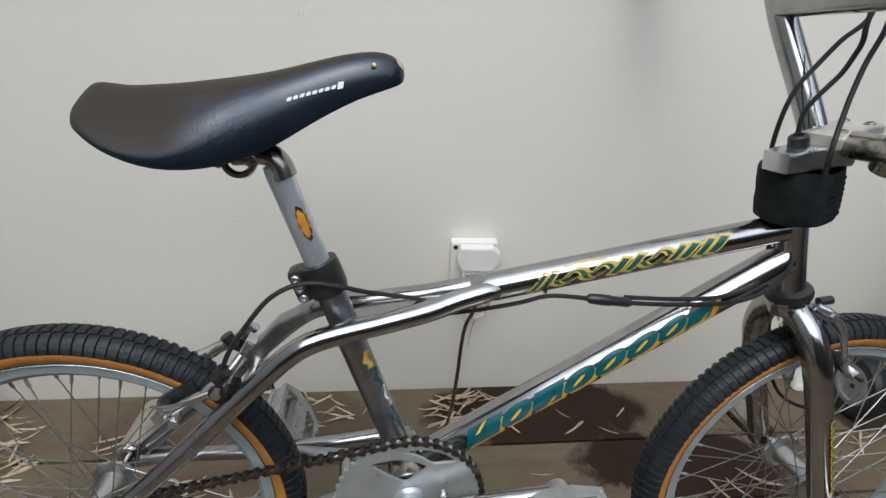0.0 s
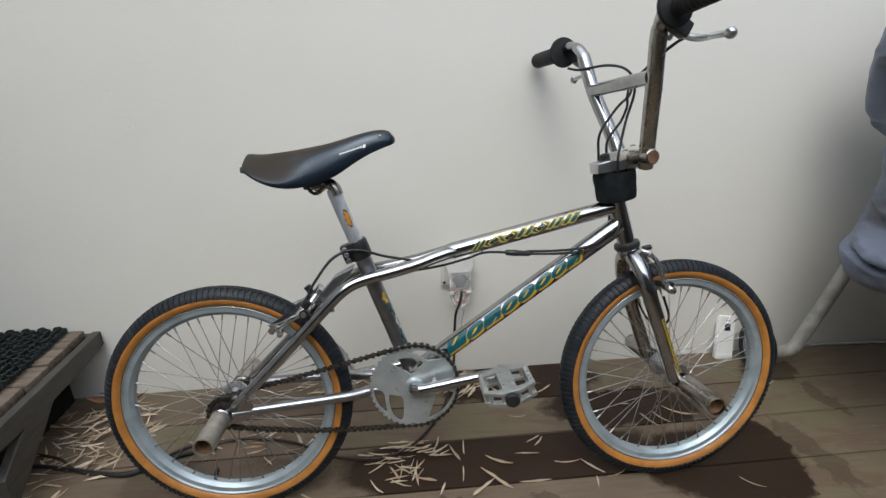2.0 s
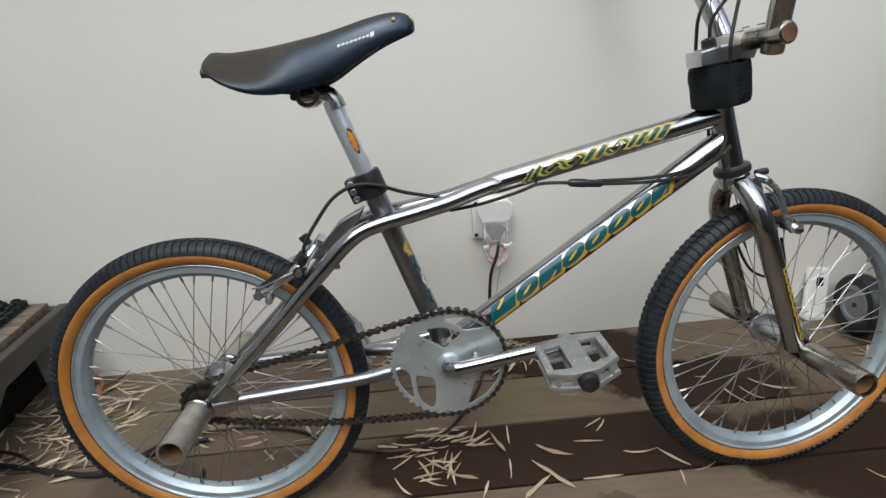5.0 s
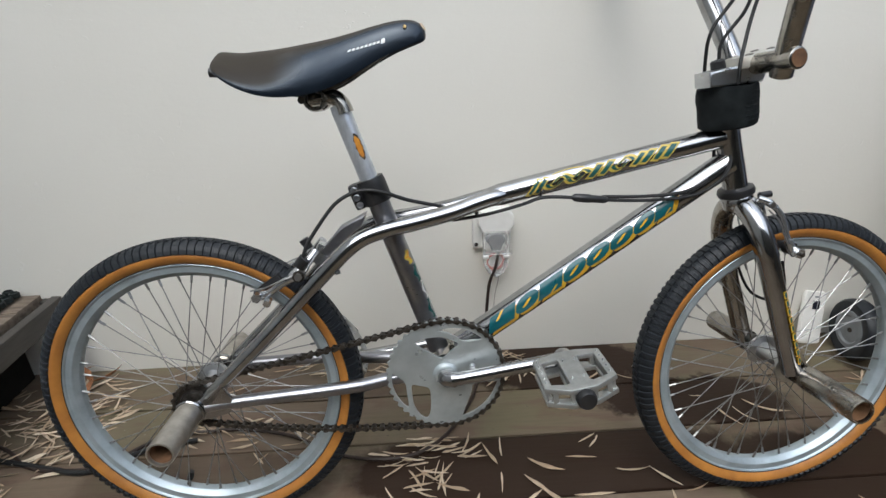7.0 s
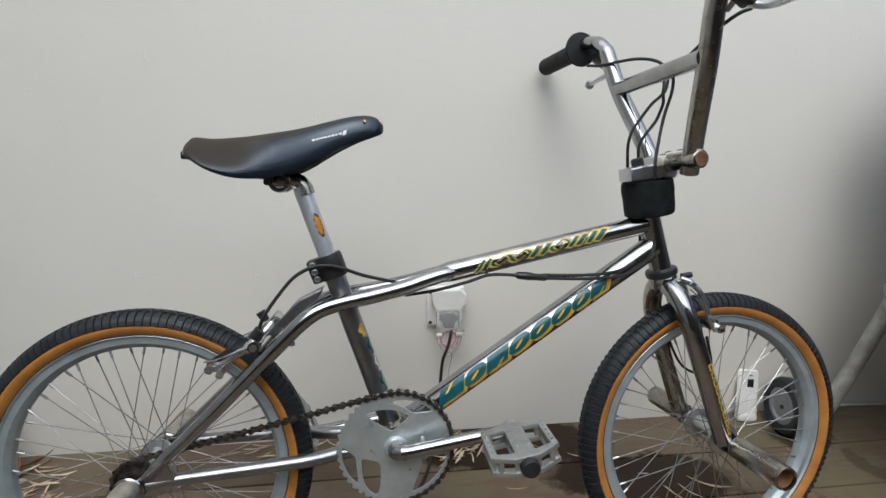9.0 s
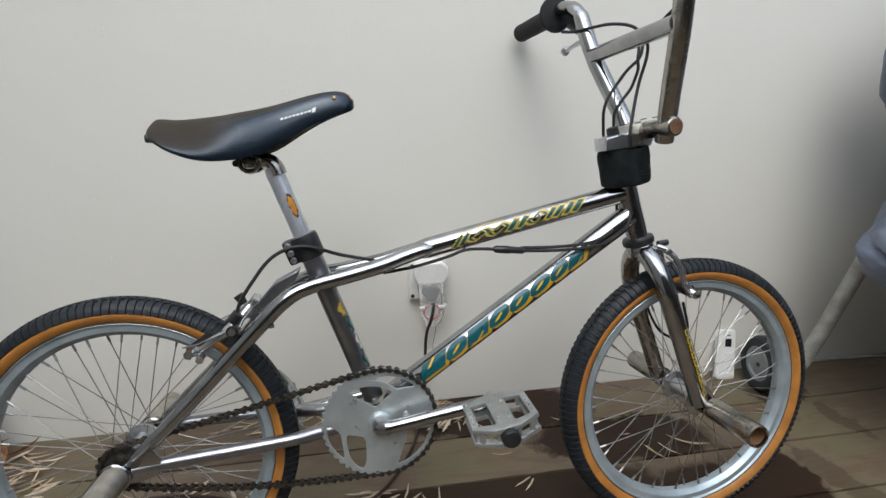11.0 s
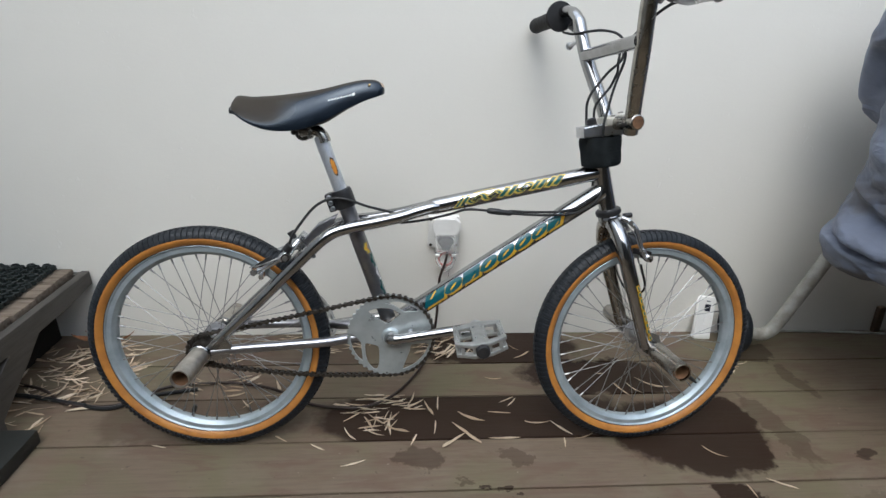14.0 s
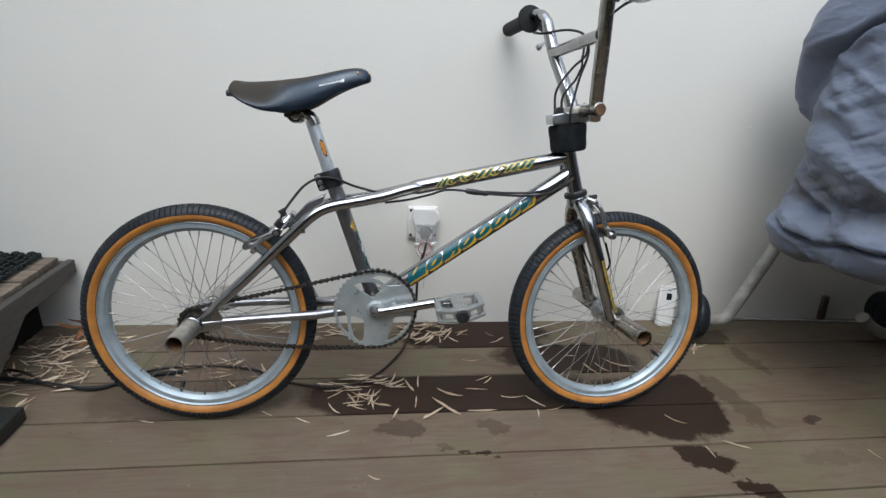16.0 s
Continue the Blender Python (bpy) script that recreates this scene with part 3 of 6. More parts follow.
                wrap(hole, t0, t1, 0.0171, b0 + wide * 0.33, b1 - wide * 0.33, lens(-1, 0.48), lens(1, 0.48), 6, 2)
                part("decal", rim, OLIVE_PRINT, top)
                part("decal", hole, CHROME, top)
        s += wide + 0.0056
    sweepline = bmesh.new()
    wrap(sweepline, t0, t1, 0.0166, 0.112, 0.160, lambda x: (0, 0.0125 + 0.003 * math.sin(math.pi * x)), lambda x: (0, 0.0142 + 0.003 * math.sin(math.pi * x)), 10, 1)
    part("decal", sweepline, OLIVE_PRINT, top)
    # seat tube with a torn sticker
    a, b = seat_line(0.292), seat_line(0.552)
    tube = part("seat_tube", bar([a, b], 0.0162, 24), HAZED, BIKE, "dull plated seat tube")
    for s0, s1, lo, hi, material in ((0.162, 0.184, 0.008, 0.016, OLIVE_PRINT), (0.167, 0.180, 0.010, 0.015, ORANGE_PRINT), (0.130, 0.158, 0.013, 0.019, DARK_TEAL), (0.100, 0.130, 0.016, 0.020, WHITE_PRINT), (0.066, 0.098, 0.013, 0.018, DARK_TEAL)):
        st = bmesh.new()
        wrap(st, a, b, 0.0165, s0, s1, lambda x, lo=lo: (0, lo + 0.003 * math.sin(9 * x)), lambda x, hi=hi: (0, hi + 0.002 * math.sin(7 * x + 1)), 8, 4)
        part("sticker", st, material, tube, "torn printed sticker")
    # head tube, bearing cups, bottom bracket
    h0 = HEAD_FOOT + HEAD_WAY * 0.004
    part("head_tube", turned([(0.0185, 0), (0.0175, 0.006), (0.0172, 0.05), (0.0175, 0.095), (0.0185, 0.101)], h0, HEAD_WAY, 28), CHROME, BIKE)
    part("headset_cup", turned([(0.017, -0.012), (0.0255, -0.010), (0.0265, -0.005), (0.025, 0.0), (0.019, 0.003)], h0, HEAD_WAY, 28), BLACK_PLASTIC, BIKE, "black lower headset cup")
    part("bottom_bracket_shell", turned([(0.026, -0.034), (0.0275, -0.032), (0.0275, 0.032), (0.026, 0.034)], BB, (0, 1, 0), 32), CHROME_WORN, BIKE)
    # twin tubes: from the lug past the seat tube and down to the rear axle
    for side in (-1, 1):
        run = [(0.486, 0.0092, 0.5500), (0.462, 0.0102, 0.5445), (0.432, 0.0138, 0.5365), (0.398, 0.020, 0.5265), (0.345, 0.028, 0.5155), (0.300, 0.035, 0.5075), (0.270, 0.0395, 0.4985),
               (0.247, 0.043, 0.4840), (0.225, 0.046, 0.4640), (0.182, 0.050, 0.4215), (0.120, 0.055, 0.3590), (0.062, 0.059, 0.3035), (0.026, 0.061, 0.2700)]
        pts = glide([(x, side * y, z) for x, y, z in run], 5)
        radii = [0.0120 if i < len(pts) * 0.72 else 0.0120 - 0.003 * (i / len(pts) - 0.72) / 0.28 for i in range(len(pts))]
        radii[:6] = [0.0030, 0.0058, 0.0082, 0.0100, 0.0112, 0.0118]
        part("seat_stay", bar(pts, radii, 18), CHROME, BIKE)
        low = glide([(0.372, side * 0.026, 0.276), (0.335, side * 0.030, 0.2725), (0.290, side * 0.036, 0.2690), (0.250, side * 0.045, 0.2660), (0.184, side * 0.054, 0.2645), (0.070, side * 0.0605, 0.2585), (0.022, side * 0.0625, 0.2540)], 5)
        part("chain_stay", bar(low, [0.0112, 0.0092], 16), HAZED, BIKE)
        hook = slab([[(0.062, 0.268), (0.050, 0.290), (0.030, 0.282), (0.012, 0.264), (-0.008, 0.262), (-0.014, 0.247), (0.0, 0.236), (0.030, 0.238), (0.056, 0.246)]], 0.006, 0.001)
        hook.transform(Matrix.Translation((0, side * 0.0665, 0)))
        part("dropout", hook, CHROME, BIKE)
    # bridge plate between the stays, seat-tube gusset
    part("cable_stop", bar([(0.2290, -0.046, 0.4560), (0.2310, -0.050, 0.4500)], 0.0042, 10), BLACK_PLASTIC, BIKE, "small black stop under the stay")
    part("stay_bridge", bar([(0.205, -0.045, 0.446), (0.205, 0.045, 0.446)], 0.008, 12), CHROME, BIKE)
    part("gusset", slab([[(0.268, 0.522), (0.263, 0.510), (0.242, 0.494), (0.214, 0.464), (0.205, 0.472), (0.236, 0.506)]], 0.022, 0.003), HAZED, BIKE, "chrome bridge plate behind the seat tube")
    part("stay_plate", block((0.135, 0.036, 0.003), pose(0.372, 0.0, 0.5235, 0, -11, 0), 0.001), CHROME, BIKE, "flat plate between the twin tubes")
    part("chain_stay_bridge", bar([(0.300, -0.036, 0.270), (0.300, 0.036, 0.270)], 0.008, 12), CHROME, BIKE)


def seat():
    # collar with two bolts, post, saddle
    mid, way = seat_line(0.560), (seat_line(0.60) - seat_line(0.50)).normalized()
    collar = part("seat_clamp", turned([(0.0165, -0.019), (0.0205, -0.0185), (0.0218, -0.012), (0.0218, 0.012), (0.0205, 0.0185), (0.0165, 0.019)], mid, way, 28), BLACK_PLASTIC, BIKE, "black seat clamp collar")
    back = way.cross(Vector((0, 1, 0)))
    if back.x > 0:
        back = -back
    turn = Matrix((back, Vector((0, 1, 0)), back.cross(Vector((0, 1, 0))))).transposed().to_4x4()
    part("clamp_ear", block((0.017, 0.026, 0.038), Matrix.Translation(mid + back * 0.025) @ turn, 0.005), BLACK_PLASTIC, collar)
    for k in (-1, 0, 1):
        at = mid + back * 0.025 + way * 0.0115 * k + Vector((0, -0.013, 0))
        part("bolt", turned([(0.0050, 0.0), (0.0050, -0.004), (0.0040, -0.005), (0.0027, -0.005), (0.0025, -0.002)], at, (0, 1, 0), 14), ALLOY, collar, "steel socket bolt")
    post = part("seat_post", bar([seat_line(0.545), seat_line(0.672), seat_line(0.682)], [0.0136, 0.0136, 0.0125], 24), POST_ALLOY, BIKE, "scratched alloy seat post")
    stick = bmesh.new()
    wrap(stick, seat_line(0.545), seat_line(0.672), 0.0139, 0.066, 0.098, lambda x: (0, -0.0038 * math.sqrt(max(0, 1 - (2 * x - 1) ** 2)) + 0.006), lambda x: (0, 0.005 * math.sqrt(max(0, 1 - (2 * x - 1) ** 2)) + 0.006 + 0.001 * math.sin(19 * x)), 10, 4)
    part("sticker", stick, ORANGE_PRINT, post, "worn orange oval sticker")
    dark = bmesh.new()
    wrap(dark, seat_line(0.545), seat_line(0.672), 0.0138, 0.062, 0.102, lambda x: (0, -0.0044 * math.sqrt(max(0, 1 - (2 * x - 1) ** 2)) + 0.006 + 0.0008 * math.sin(23 * x)), lambda x: (0, 0.0062 * math.sqrt(max(0, 1 - (2 * x - 1) ** 2)) + 0.006 + 0.0008 * math.sin(31 * x)), 16, 4)
    part("sticker", dark, STEEL_DARK, post, "dark worn edge of the sticker")
    bracket = part("saddle_clamp", bar(glide([(0.2525, 0, 0.670), (0.2480, 0, 0.683), (0.2360, 0, 0.692), (0.205, 0, 0.690)], 5), [0.0130, 0.0100], 16, flat=1.25), CHROME_WORN, BIKE)
    for k in (-1, 1):
        ring = bmesh.new()
        lathe(ring, [(0.0135 + 0.0035 * math.cos(a), 0.006 * math.sin(a)) for a in (0, 1.05, 2.1, 3.14, 4.2, 5.25)], (0.216, k * 0.022, 0.690), (0, 1, 0), 20, True)
        part("clamp_ring", ring, CHROME_WORN, bracket)
        part("saddle_rail", bar(glide([(0.110, k * 0.030, 0.722), (0.150, k * 0.024, 0.708), (0.230, k * 0.022, 0.703), (0.285, k * 0.016, 0.730), (0.330, k * 0.008, 0.760)], 6), 0.0035, 10), STEEL_DARK, BIKE)
    part("clamp_nut", bar([(0.199, -0.028, 0.689), (0.199, 0.028, 0.689)], 0.005, 8), STEEL_DARK, bracket)
    # saddle shell: cross sections from tail to nose
    us = [0.091, 0.0935, 0.099, 0.109, 0.120, 0.140, 0.162, 0.186, 0.210, 0.234, 0.258, 0.282, 0.306, 0.328, 0.346, 0.358, 0.366, 0.3695]
    tops = [0.7525, 0.7545, 0.755, 0.754, 0.753, 0.755, 0.757, 0.7595, 0.7625, 0.7655, 0.771, 0.7775, 0.784, 0.7885, 0.7895, 0.7872, 0.781, 0.773]
    lows = [0.730, 0.7262, 0.7222, 0.7165, 0.7080, 0.6980, 0.6912, 0.6890, 0.6905, 0.6963, 0.7070, 0.7225, 0.736, 0.7470, 0.7535, 0.758, 0.761, 0.765]
    half = [0.040, 0.054, 0.063, 0.070, 0.0745, 0.0765, 0.076, 0.0725, 0.065, 0.054, 0.043, 0.034, 0.0275, 0.024, 0.0215, 0.0185, 0.013, 0.006]
    bm = bmesh.new()
    rows, n = [], 20
    for u, t, lo, b in zip(us, tops, lows, half):
        row = []
        for k in range(n + 1):
            a = math.pi * (k / n - 0.5)
            s, c = math.sin(a), math.cos(a)
            e = 0.56 + 0.24 * min(1.0, max(0.0, (u - 0.13) / 0.11))
            y = b * math.copysign(abs(s) ** 0.80, s) * (1.0 - 0.10 * (1 - abs(s)) * abs(s))
            tail = min(1.0, max(0.0, (0.228 - u) / 0.075))
            tail *= tail * (3 - 2 * tail)
            q = abs(s) ** 0.80
            rise = (1 - tail) * abs(c) ** e + tail * (1 - 0.70 * q ** 1.4) * math.sqrt(max(0.0, 1 - q ** 18)) if abs(c) > 1e-6 else 0.0
            row.append(bm.verts.new((u, y, lo + (t - lo) * rise)))
        under = [bm.verts.new((u, -y * b, lo + (t - lo) * h)) for y, h in ((-0.9, 0.12), (-0.5, 0.6), (0.5, 0.6), (0.9, 0.12))]
        rows.append(row + under)
    m = len(rows[0])
    for p, q in zip(rows, rows[1:]):
        for k in range(m):
            bm.faces.new((p[k], p[(k + 1) % m], q[(k + 1) % m], q[k]))
    bm.faces.new(rows[0][::-1])
    bm.faces.new(rows[-1])
    bmesh.ops.recalc_face_normals(bm, faces=bm.faces[:])
    shell = part("saddle", bm, VINYL, BIKE, "black creased vinyl saddle")
    sub = shell.modifiers.new("round", "SUBSURF")
    sub.levels = sub.render_levels = 1
    part("rivet", turned([(0.0, -0.0014), (0.0022, -0.0009), (0.0026, 0.0)], (0.3415, -0.0196, 0.7785), (0.15, 1, -0.35), 14), BRASS, shell, "brass saddle rivet")
    part("rivet", turned([(0.0, -0.0014), (0.0026, -0.0009), (0.0030, 0.0)], (0.3415, 0.0196, 0.7785), (0.15, -1, -0.35), 14), BRASS, shell)

    def flank(u, z, out):
        """The shell's near side at a place along it and a height."""
        t, lo, b = (float(np.interp(u, us, q)) for q in (tops, lows, half))
        c = min(1.0, max(0.0, (z - lo) / (t - lo))) ** 1.25
        q = math.sqrt(1 - c * c)
        return Vector((u, -b * q ** 0.80 * (1.0 - 0.10 * (1 - q) * q) - out, z))
    # white print: a row of small bars and an end mark
    for k in range(9):
        u0 = 0.2665 + 0.0054 * k
        wide, high = (0.0038, 0.0030) if k < 8 else (0.0050, 0.0062)
        bars = bmesh.new()
        quad = []
        for du, dz in ((0, -0.5), (1, -0.5), (1, 0.5), (0, 0.5)):
            u = u0 + wide * du + 0.001 * dz
            quad.append(bars.verts.new(flank(u, 0.7485 + 0.275 * (u0 + wide * du - 0.2665) + high * dz, 0.0009)))
        bars.faces.new(quad)
        solid = bmesh.ops.extrude_face_region(bars, geom=bars.faces[:])
        bmesh.ops.translate(bars, vec=(0, 0.0016, 0), verts=[q for q in solid["geom"] if isinstance(q, bmesh.types.BMVert)])
        part("print_bar", bars, WHITE_PRINT, shell)
    scuff = bmesh.new()
    bmesh.ops.create_uvsphere(scuff, u_segments=10, v_segments=6, radius=1.0, matrix=Matrix.Translation((0.3655, -0.0065, 0.7795)) @ Euler((radians(28), radians(52), 0)).to_matrix().to_4x4() @ Matrix.Diagonal((0.0062, 0.0034, 0.0012, 1)))
    part("worn_patch", scuff, LEAF, shell, "tan worn patch on the nose")
    part("tail_bolt", turned([(0.006, -0.005), (0.0065, 0.005)], (0.0905, -0.03, 0.7265), (1, 0, 0), 10), BLACK_PLASTIC, shell)


def tyre_profile(lift=0.0):
    pts = [(0.2120, -0.0132), (0.2165, -0.0178), (0.2215, -0.0208), (0.2268, -0.0222), (0.2350, -0.0208), (0.2415, -0.0170), (0.2460, -0.0105), (0.2478, 0.0)]
    return [(r + lift, y) for r, y in pts]


def spoke_mesh(side, lead):
    """One spoke with its nipple, for the rim's topmost hole."""
    a = radians(72) * lead
    hub = Vector((0.023 * math.sin(a), side * 0.031, 0.023 * math.cos(a)))
    rim = Vector((0.0, side * 0.0035, 0.1935))
    bm = bar([hub, rim], 0.00080, 5, False)
    d = (rim - hub).normalized()
    sweep(bm, [rim - d * 0.013, rim - d * 0.002, rim + d * 0.002], [0.0019, 0.0019, 0.0028], 6)
    mesh = bpy.data.meshes.new("spoke")
    bm.to_mesh(mesh)
    bm.free()
    mesh.materials.append(SPOKE)
    return mesh


SPOKES = {(s, l): spoke_mesh(s, l) for s in (-1, 1) for l in (-1, 1)}


def tread_mesh():
    """Rows of low ribs on both shoulders and blocks along the crown."""
    verts, faces = [], []

    def rib(a, wide, ys, rs, high):
        base = len(verts)
        for y, r in zip(ys, rs):
            ny = y / 0.026
            nr = math.sqrt(max(0.05, 1 - ny * ny))
            for da, dh in ((-wide, -0.001), (-wide * 0.72, high), (wide * 0.72, high), (wide, -0.001)):
                rr, yy = r + dh * nr, y + dh * ny
                verts.append((rr * math.sin(a + da), yy, rr * math.cos(a + da)))
        n = len(ys)
        for i in range(n - 1):
            for k in range(3):
                p = base + 4 * i + k
                faces.append((p, p + 1, p + 5, p + 4))
        faces.append((base, base + 3, base + 2, base + 1))
        e = base + 4 * (n - 1)
        faces.append((e, e + 1, e + 2, e + 3))

    count = 132
    step = 2 * math.pi / count
    for i in range(count):
        a = i * step
        for s in (-1, 1):
            o = a + (0.12 * step if s > 0 else -0.12 * step)
            rib(o, step * 0.36, [s * y for y in (0.0223, 0.0208, 0.0176, 0.0130, 0.0080)], (0.2296, 0.2352, 0.2409, 0.2447, 0.2467), 0.0020)
        rib(a + 0.5 * step, step * 0.42, (-0.0066, 0.0, 0.0066), (0.2470, 0.2478, 0.2470), 0.0022)
    mesh = bpy.data.meshes.new("tread")
    mesh.from_pydata(verts, [], faces)
    mesh.materials.append(RUBBER)
    return mesh


TREAD = tread_mesh()


def wheel(name, m, turn, rear):
    """Hub, spokes, rim, gum-wall tyre with its tread."""
    hub = bmesh.new()
    wide = 0.052
    lathe(hub, [(0.009, -wide), (0.009, -0.036), (0.027, -0.0345), (0.027, -0.0305), (0.016, -0.027), (0.0125, -0.01), (0.0125, 0.01), (0.016, 0.027), (0.027, 0.0305), (0.027, 0.0345), (0.009, 0.036), (0.009, wide)], seg=28)
    w = part(name, hub, ALLOY, BIKE, "spoked wheel with a grey alloy rim and gum-wall tyre", m)
    part("axle", bar([(0, -0.078, 0), (0, 0.078, 0)], 0.0055, 12), CHROME_WORN, w)
    flank = [(0.1925, 0.0058), (0.1931, 0.0070), (0.1986, 0.0122), (0.1993, 0.0132), (0.2001, 0.0138), (0.2010, 0.0139), (0.2086, 0.0133), (0.2094, 0.0136), (0.2104, 0.0154), (0.2122, 0.0164), (0.2137, 0.0152), (0.2060, 0.0108)]
    rim = [(r, -y) for r, y in flank] + [(0.2040, 0.0)] + flank[::-1] + [(0.1920, 0.0)]
    part("rim", turned(rim, seg=120, closed=True), RIM, w)
    half = tyre_profile()
    full = half + [(r, -y) for r, y in half[-2::-1]]
    black = [q for q in full if q[0] > 0.2290]
    part("tyre", turned([(0.2262, -0.0200), (0.2284, -0.0216), *black, (0.2284, 0.0216), (0.2262, 0.0200)], seg=120, caps=False), RUBBER, w, "black rubber tyre carcass")
    tread = new("tread", TREAD)
    tread.parent = w
    for s in (-1, 1):
        gum = [(r, s * (0.0004 - y)) for r, y in half[:4]] + [(0.2282, s * 0.0222), (0.2288, s * 0.0212)]
        part("gum_sidewall", turned([(0.2110, s * 0.0125)] + [(r + 0.0002, y) for r, y in gum], seg=120, caps=False), GUM, w, "amber gum sidewall")
    for s in (-1, 1):
        part("bead", turned([(0.2134, s * 0.0140), (0.2134, s * 0.0162), (0.2139, s * 0.0167), (0.2143, s * 0.0164), (0.2150, s * 0.0140)], seg=120, caps=False), RUBBER, w, "dark bead line beside the rim")
    for i in range(48):
        sp = new("spoke", SPOKES[(1 if i % 2 else -1, 1 if (i // 2) % 2 else -1)])
        sp.parent = w
        sp.matrix_basis = Matrix.Rotation(radians(7.5 * i + turn), 4, "Y")
    a = radians(198 if rear else 128)
    d = Vector((math.sin(a), 0, math.cos(a)))
    part("valve", bar([d * 0.193, d * 0.181, d * 0.1805, d * 0.166], [0.003, 0.003, 0.0052, 0.0046], 12), BLACK_PLASTIC, w, "black valve cap")
    if rear:
        teeth = 16
        ring = []
        for k in range(teeth * 4):
            r = 0.0345 if k % 4 in (0, 1) else 0.0295
            t = 2 * math.pi * k / (teeth * 4)
            ring.append((r * math.cos(t), r * math.sin(t)))
        part("sprocket", slab([ring], 0.004, 0.0005, Matrix.Translation((0, -0.045, 0))), STEEL_DARK, w, "oily steel rear sprocket")
        part("freewheel", turned([(0.013, -0.056), (0.022, -0.054), (0.024, -0.047), (0.026, -0.040), (0.022, -0.036)], seg=28), STEEL_DARK, w)
    return w


def pegs():
    def peg(m, s, material):
        bm = bmesh.new()
        prof = [(0.0165, 0.066), (0.0187, 0.068), (0.0187, 0.164), (0.0180, 0.1665), (0.0158, 0.1665), (0.0150, 0.163), (0.0150, 0.100), (0.0, 0.100)]
        lathe(bm, [(r, s * y) for r, y in prof], seg=30)
        if s < 0:
            bmesh.ops.reverse_faces(bm, faces=bm.faces[:])
        bm.transform(m)
        p = part("foot_peg", bm, material, BIKE, "scuffed steel stunt peg")
        bore = turned([(0.0149, s * 0.1620), (0.0148, s * 0.1020), (0.0, s * 0.1018)], seg=24, caps=False)
        bore.transform(m)
        part("bore", bore, RUST, p, "rusty inside of the peg")
        return p
    for s in (-1, 1):
        part("axle_washer", turned([(0.0205, s * 0.0690), (0.0215, s * 0.0705), (0.0215, s * 0.0735), (0.0200, s * 0.0750)], (0, 0, 0.25), (0, 1, 0), 28), CHROME, BIKE)
        peg(Matrix.Translation((0, 0, 0.25)), s, PEG_STEEL)
        peg(STEER @ Matrix.Translation((0.9425, 0, 0.25)), s, CHROME_WORN)
        nut = turned([(0.009, s * 0.0605), (0.009, s * 0.070)], seg=6)
        nut.transform(STEER @ Matrix.Translation((0.9425, 0, 0.25)))
        part("axle_nut", nut, ALLOY, BIKE)


